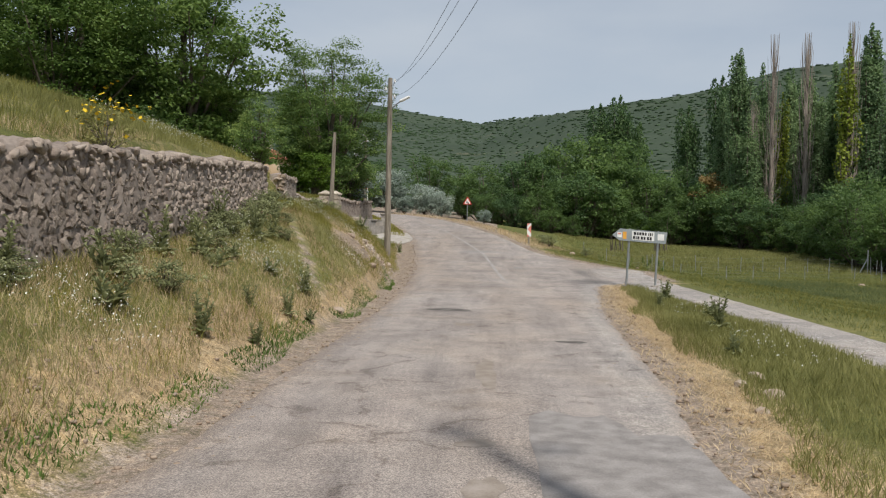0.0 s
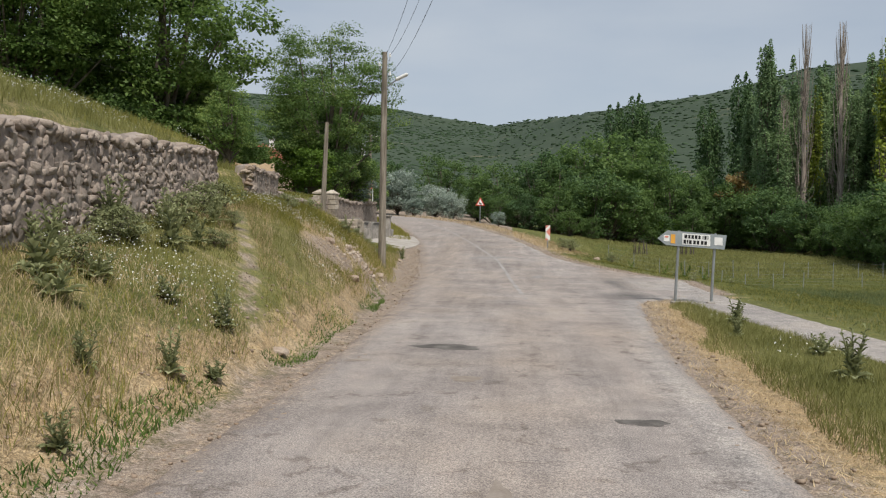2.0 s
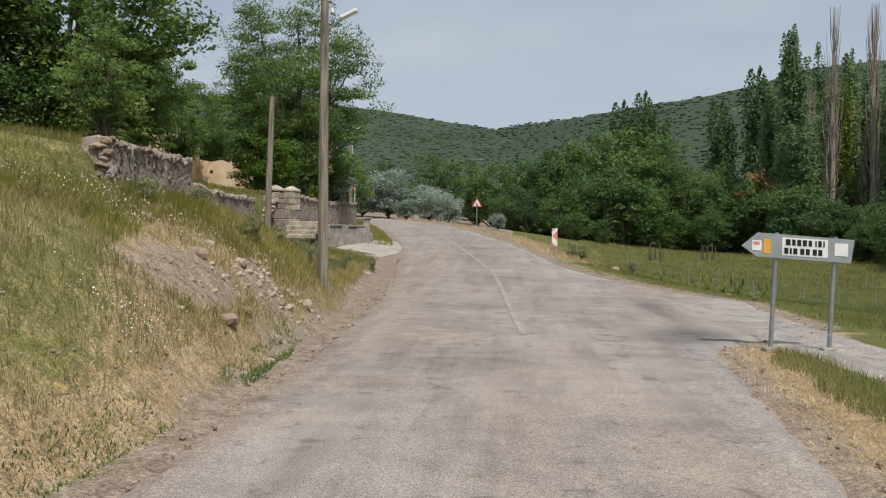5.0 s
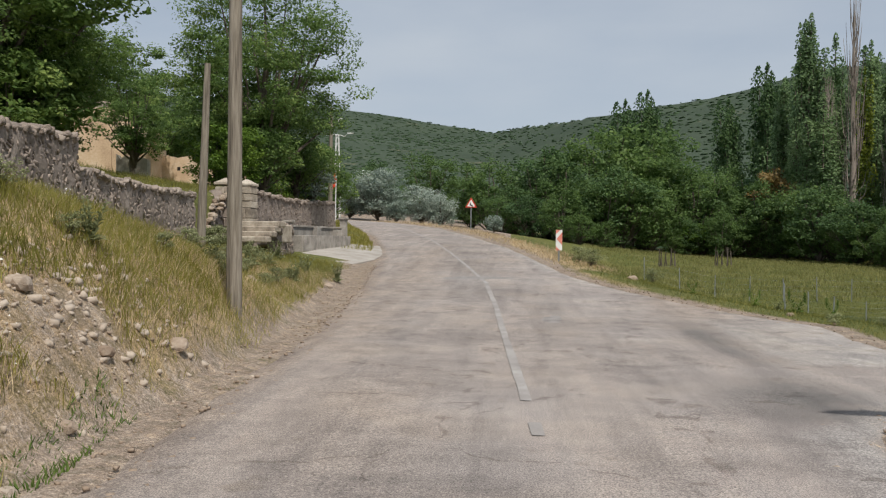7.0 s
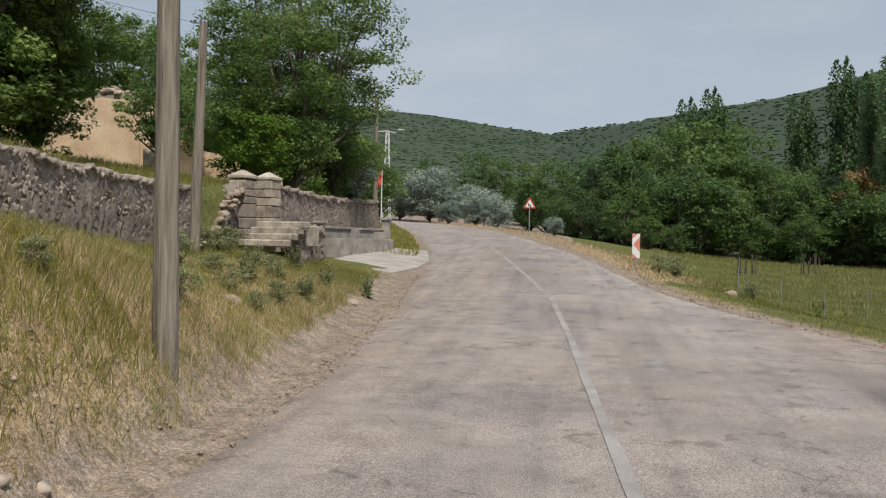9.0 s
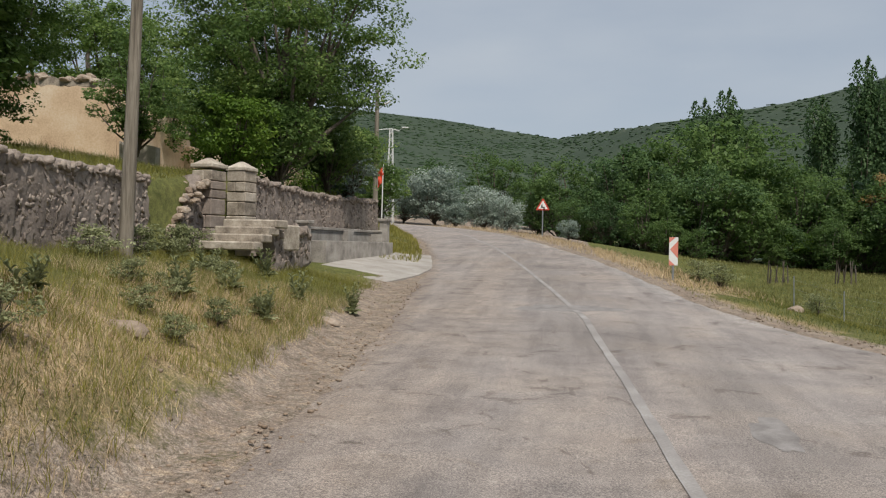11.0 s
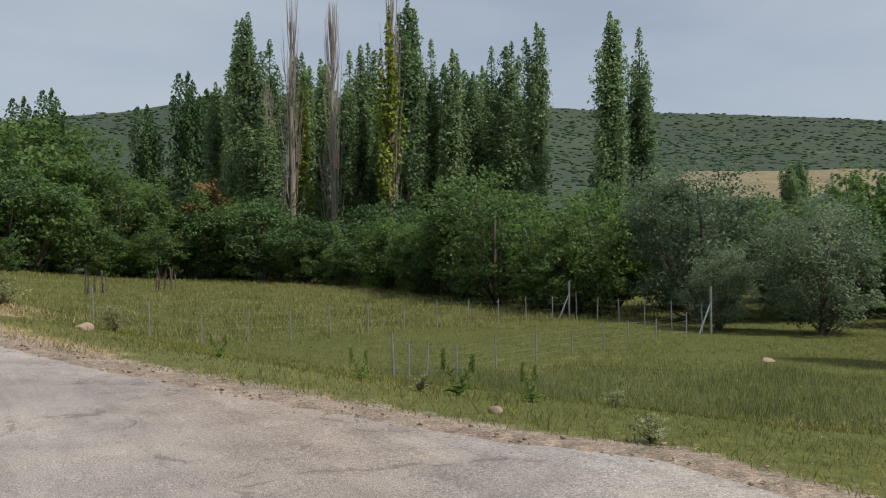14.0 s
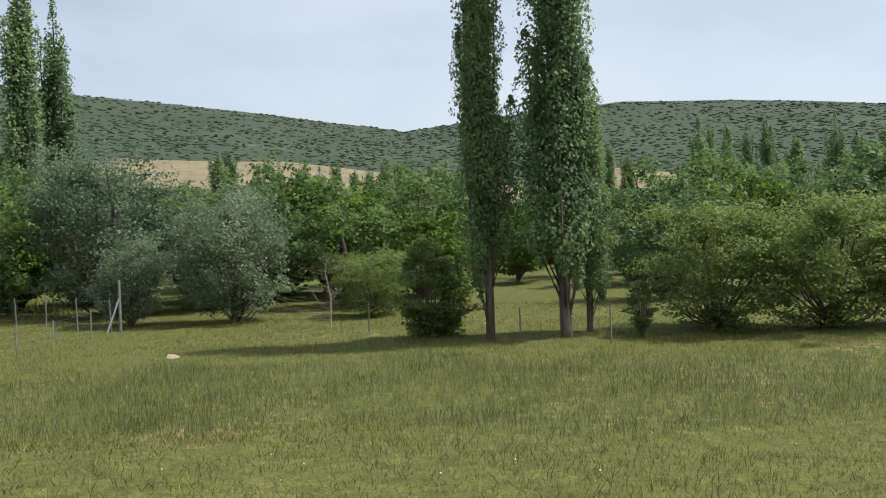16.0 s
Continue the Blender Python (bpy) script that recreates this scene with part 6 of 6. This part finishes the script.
grass("meadow_olive_grass", b9, r9, 0.06, 0.22, 0.006, 0.8, G_OLIVE, "yellow-green seeding grass in the meadow")
b10, r10 = scatter(26000, -12, 8, 51, 92, 10, lambda x, y, r: (x > np.interp(y, ROAD_Y, ROAD_R) + 0.3) & (x < np.interp(y, ROAD_Y, ROAD_R) + 3.2))
grass("far_straw", b10, r10, 0.12, 0.38, 0.025, 0.7, G_STRAW, "tall dry tan grass along the road bend")
b11, r11 = scatter(40000, 6, 34, 55, 106, 11, lambda x, y, r: x > np.interp(y, ROAD_Y, ROAD_R) + 3.5)
grass("far_meadow_grass", b11, r11, 0.15, 0.35, 0.04, 0.5, G_GREEN, "yellow-green grass at the far meadow")
b13, r13 = scatter(70000, 9, 22, 25, 50, 13, lambda x, y, r: (np.abs(np.hypot(x - 2, y - 31) - 14.5 - 1.5 * lumps(x, y, 0.5, 98)) < 3.2) & (r.uniform(0, 1, len(x)) < 0.7))
grass("tall_meadow_grass", b13, r13, 0.16, 0.36, 0.008, 0.45, G_TALL, "taller blue-green grass across the meadow")
b12, r12 = scatter(16000, -12, -5, 56, 80, 12, lambda x, y, r: (left_d(x, y) > 0.3) & (x > -11.5 - (y - 60) * 0.1))
grass("bend_grass", b12, r12, 0.15, 0.4, 0.03, 0.4, G_OLIVE, "grass beyond the fountain")

b16, r16 = scatter(16000, -17, -8.8, 42, 53, 16, lambda x, y, r: ~in_wall(x, y))
grass("gateway_grass", b16, r16, 0.1, 0.3, 0.012, 0.6, G_OLIVE, "seeding grass on the slope behind the gateway")


def flowers(name, base, rg2, size, height, mat, label):
    c = base + np.stack([0 * height, 0 * height, height], 1)
    return tagged(new(name, leaves_mesh(name, c, np.tile([0, -0.3, 1.0], (len(c), 1)), size, mat, rg2, 0.95)), label, "flowers", kind="stuff")


f1, q1 = scatter(26000, -8, -2.6, 3, 30, 21, lambda x, y, r: bank(x, y) & ~bare(x, y) & (lumps(x, y, 0.9, 91) > 0.3 - 0.5 * np.exp(-((x + 3.7) / 0.6) ** 2 - ((y - 16.8) / 2.5) ** 2)) & (left_d(x, y) > 0.75))
flowers("daisies", f1, q1, 0.017, q1.uniform(0.14, 0.34, len(f1)), M_DAISY, "scattered small white daisies in the bank grass")
f2, q2 = scatter(2200, 2.2, 5, 3, 27, 22, lambda x, y, r: (x > np.interp(y, ROAD_Y, ROAD_R) + 1.0) & (lumps(x, y, 0.8, 92) > 0.1))
flowers("verge_daisies", f2, q2, 0.018, q2.uniform(0.2, 0.35, len(f2)), M_DAISY, "scattered small white flowers on the verge")
f3, q3 = scatter(220, 6.5, 18, 26, 44, 23, lambda x, y, r: lumps(x, y, 0.6, 93) > 0.0)
flowers("meadow_flowers", f3, q3, 0.012, q3.uniform(0.12, 0.28, len(f3)), M_DAISY, "scattered pale seed heads in the meadow")


def mullein(seed, h=0.55, stems=5, spike=False):
    """A rosette of broad woolly leaves with several leafy stems."""
    rg2 = np.random.RandomState(seed)
    root = thing("mullein_plant", "tall grey-green woolly mullein plant in the grass", "plant", group="mullein plants")
    V, F, stalks = [], [], []

    def leaf(p, d, ln, w, droop):
        s_ = Vector((-d.y, d.x, 0)).normalized()
        b_ = len(V)
        for t, ww, dz in ((0, 0.25, 0), (0.3, 0.9, 0.0), (0.65, 1.0, -0.25 * droop), (1.0, 0.08, -droop)):
            c = p + d * ln * t + Vector((0, 0, dz))
            V.extend([tuple(c - s_ * w * ww + Vector((0, 0, 0.02 * ww))), tuple(c), tuple(c + s_ * w * ww + Vector((0, 0, 0.02 * ww)))])
        for j in range(3):
            F.extend([(b_ + 3 * j, b_ + 3 * j + 1, b_ + 3 * j + 4, b_ + 3 * j + 3), (b_ + 3 * j + 1, b_ + 3 * j + 2, b_ + 3 * j + 5, b_ + 3 * j + 4)])

    for k in range(14):
        a_ = k * 2.4 + rg2.uniform(-0.3, 0.3)
        leaf(Vector((0, 0, 0.03)), Vector((math.cos(a_), math.sin(a_), rg2.uniform(0.25, 0.9))).normalized(), rg2.uniform(0.22, 0.38), rg2.uniform(0.05, 0.075), 0.08)
    for q in range(stems):
        a_ = q * 2.1 + rg2.uniform(-0.4, 0.4)
        out = 0.0 if stems == 1 else rg2.uniform(0.12, 0.3)
        top_ = Vector((out * math.cos(a_), out * math.sin(a_), h * rg2.uniform(0.75, 1.1)))
        stalks.append(([(0, 0, -0.05), tuple(top_ * 0.5 + Vector((0, 0, 0.04))), tuple(top_)], [0.014, 0.011, 0.006]))
        for k in range(15):
            f = (k + 1) / 15
            b2 = k * 2.4 + q
            leaf(top_ * f, Vector((math.cos(b2), math.sin(b2), rg2.uniform(0.5, 1.5))).normalized(), (0.20 - 0.11 * f) * rg2.uniform(0.8, 1.25), (0.036 - 0.016 * f), 0.03)
        if spike:
            for k in range(26):
                f = 0.6 + 0.55 * k / 26
                b2 = k * 2.4
                leaf(Vector((top_.x, top_.y, top_.z * f)), Vector((math.cos(b2), math.sin(b2), 1.2)).normalized(), 0.085, 0.012, 0.0)
    part("stalk", tubes_mesh("stalk", stalks, L_MULLEIN, 5), None, root)
    tagged(part("foliage", fast_mesh("foliage", V, F, L_LIME if spike else L_MULLEIN), None, root), kind="stuff")
    return root


mul = [mullein(k, 0.36 + 0.14 * k, 4 + k) for k in range(3)]
MULL = [(-4.0, 8.6, 1.0), (-4.5, 9.6, 1.1), (-4.8, 8.0, 0.9), (-4.2, 12.6, 1.0), (-4.6, 13.0, 1.1), (-4.9, 12.2, 1.0), (-4.3, 13.6, 0.8), (-5.1, 14.2, 1.0), (-4.7, 16.5, 1.1), (-5.2, 17.5, 1.0), (-5.0, 19.0, 0.9), (-3.1, 12.6, 0.6), (-2.9, 13.2, 0.5), (-3.4, 11.6, 0.6), (-3.3, 14.6, 0.7),
        (-5.5, 20.5, 1.0), (-4.6, 17.2, 0.8), (-5.3, 16.0, 1.1), (-3.8, 14.2, 0.7), (-2.95, 10.4, 0.5), (-3.3, 9.4, 0.7), (-5.6, 34.6, 0.9), (-5.9, 38.2, 1.0), (-5.2, 39.4, 0.8), (-6.2, 40.5, 1.1), (-5.6, 42.0, 1.0), (-4.9, 43.2, 0.8), (-7.4, 42.2, 1.1), (-6.9, 44.0, 1.1), (-4.4, 27.6, 0.7),
        (-8.5, 43.4, 1.0), (4.3, 21.8, 0.9), (4.0, 15.4, 0.9), (4.4, 17.6, 0.8), (3.4, 12.2, 0.6), (3.7, 19.4, 0.6), (6.6, 40.0, 0.6)]
spike = mullein(7, 0.6, 2, True)
spike["label"] = "tall green weed with a yellow-green flower spike"
first(spike, 6.9, 39.6, 0.75, 0)
for x, y, s in ((7.5, 38.9, 0.62), (6.4, 41.2, 0.6), (5.4, 44.0, 0.5)):
    put(spike, x, y, s, 90 * s)
for k, (x, y, s) in enumerate(MULL):
    if k < 3:
        first(mul[k], x, y, s, 50 * k)
    else:
        put(mul[k % 3], x, y, s, 67 * k)
shrub_low = tree("low_weed_bush", tree_meshes("weed_bush", 0.75, 0.5, 0.06, 30, 50, L_MULLEIN, 95, trunk_h=0.02), "bushy grey-green weeds below the wall", "bush", "weed bushes")
first(shrub_low, -5.0, 15.4, 0.7, 0)
for k, (x, y, s) in enumerate(((-5.2, 18.2, 0.8), (-5.4, 19.6, 0.9), (-4.8, 10.8, 0.6), (-5.6, 21.2, 0.8), (-8.2, 41.3, 0.9), (-8.8, 43.8, 1.0), (-7.9, 39.4, 0.8), (-9.1, 45.3, 1.1), (8.4, 38.4, 0.3), (6.5, 36.1, 0.36), (3.3, 53.0, 1.0), (3.0, 55, 1.0), (5.3, 50.5, 0.8))):
    put(shrub_low, x, y, s, 77 * k)
rg3 = np.random.RandomState(44)
for k in range(34):
    y = rg3.uniform(6, 44)
    x = np.interp(y, ROAD_Y, ROAD_L) - rg3.uniform(1.3, 3.2)
    if not on_path(x, y) and not in_wall(x, y) and not bare(x, y):
        put(shrub_low, float(x), float(y), rg3.uniform(0.3, 0.62), rg3.uniform(0, 360), label="small clump of grey-green weeds in the grass")
yf = tree("yellow_flower_bush", tree_meshes("flower_bush", 0.7, 0.45, 0.05, 26, 30, G_GREEN, 96, trunk_h=0.02), "wild bush with yellow flowers on the wall top", "bush")
first(yf, -5.6, 11.9, 1.0, 0, z=2.62)
fl = leaves_mesh("blossom", np.random.RandomState(5).normal(0, 1, (70, 3)) * [0.25, 0.25, 0.14] + [0, 0, 0.66], np.tile([0, 0, 1.0], (70, 1)), 0.06, M_YFLOWER, np.random.RandomState(6), 0.9)
part("blossom", fl, None, yf, "small yellow blossoms")
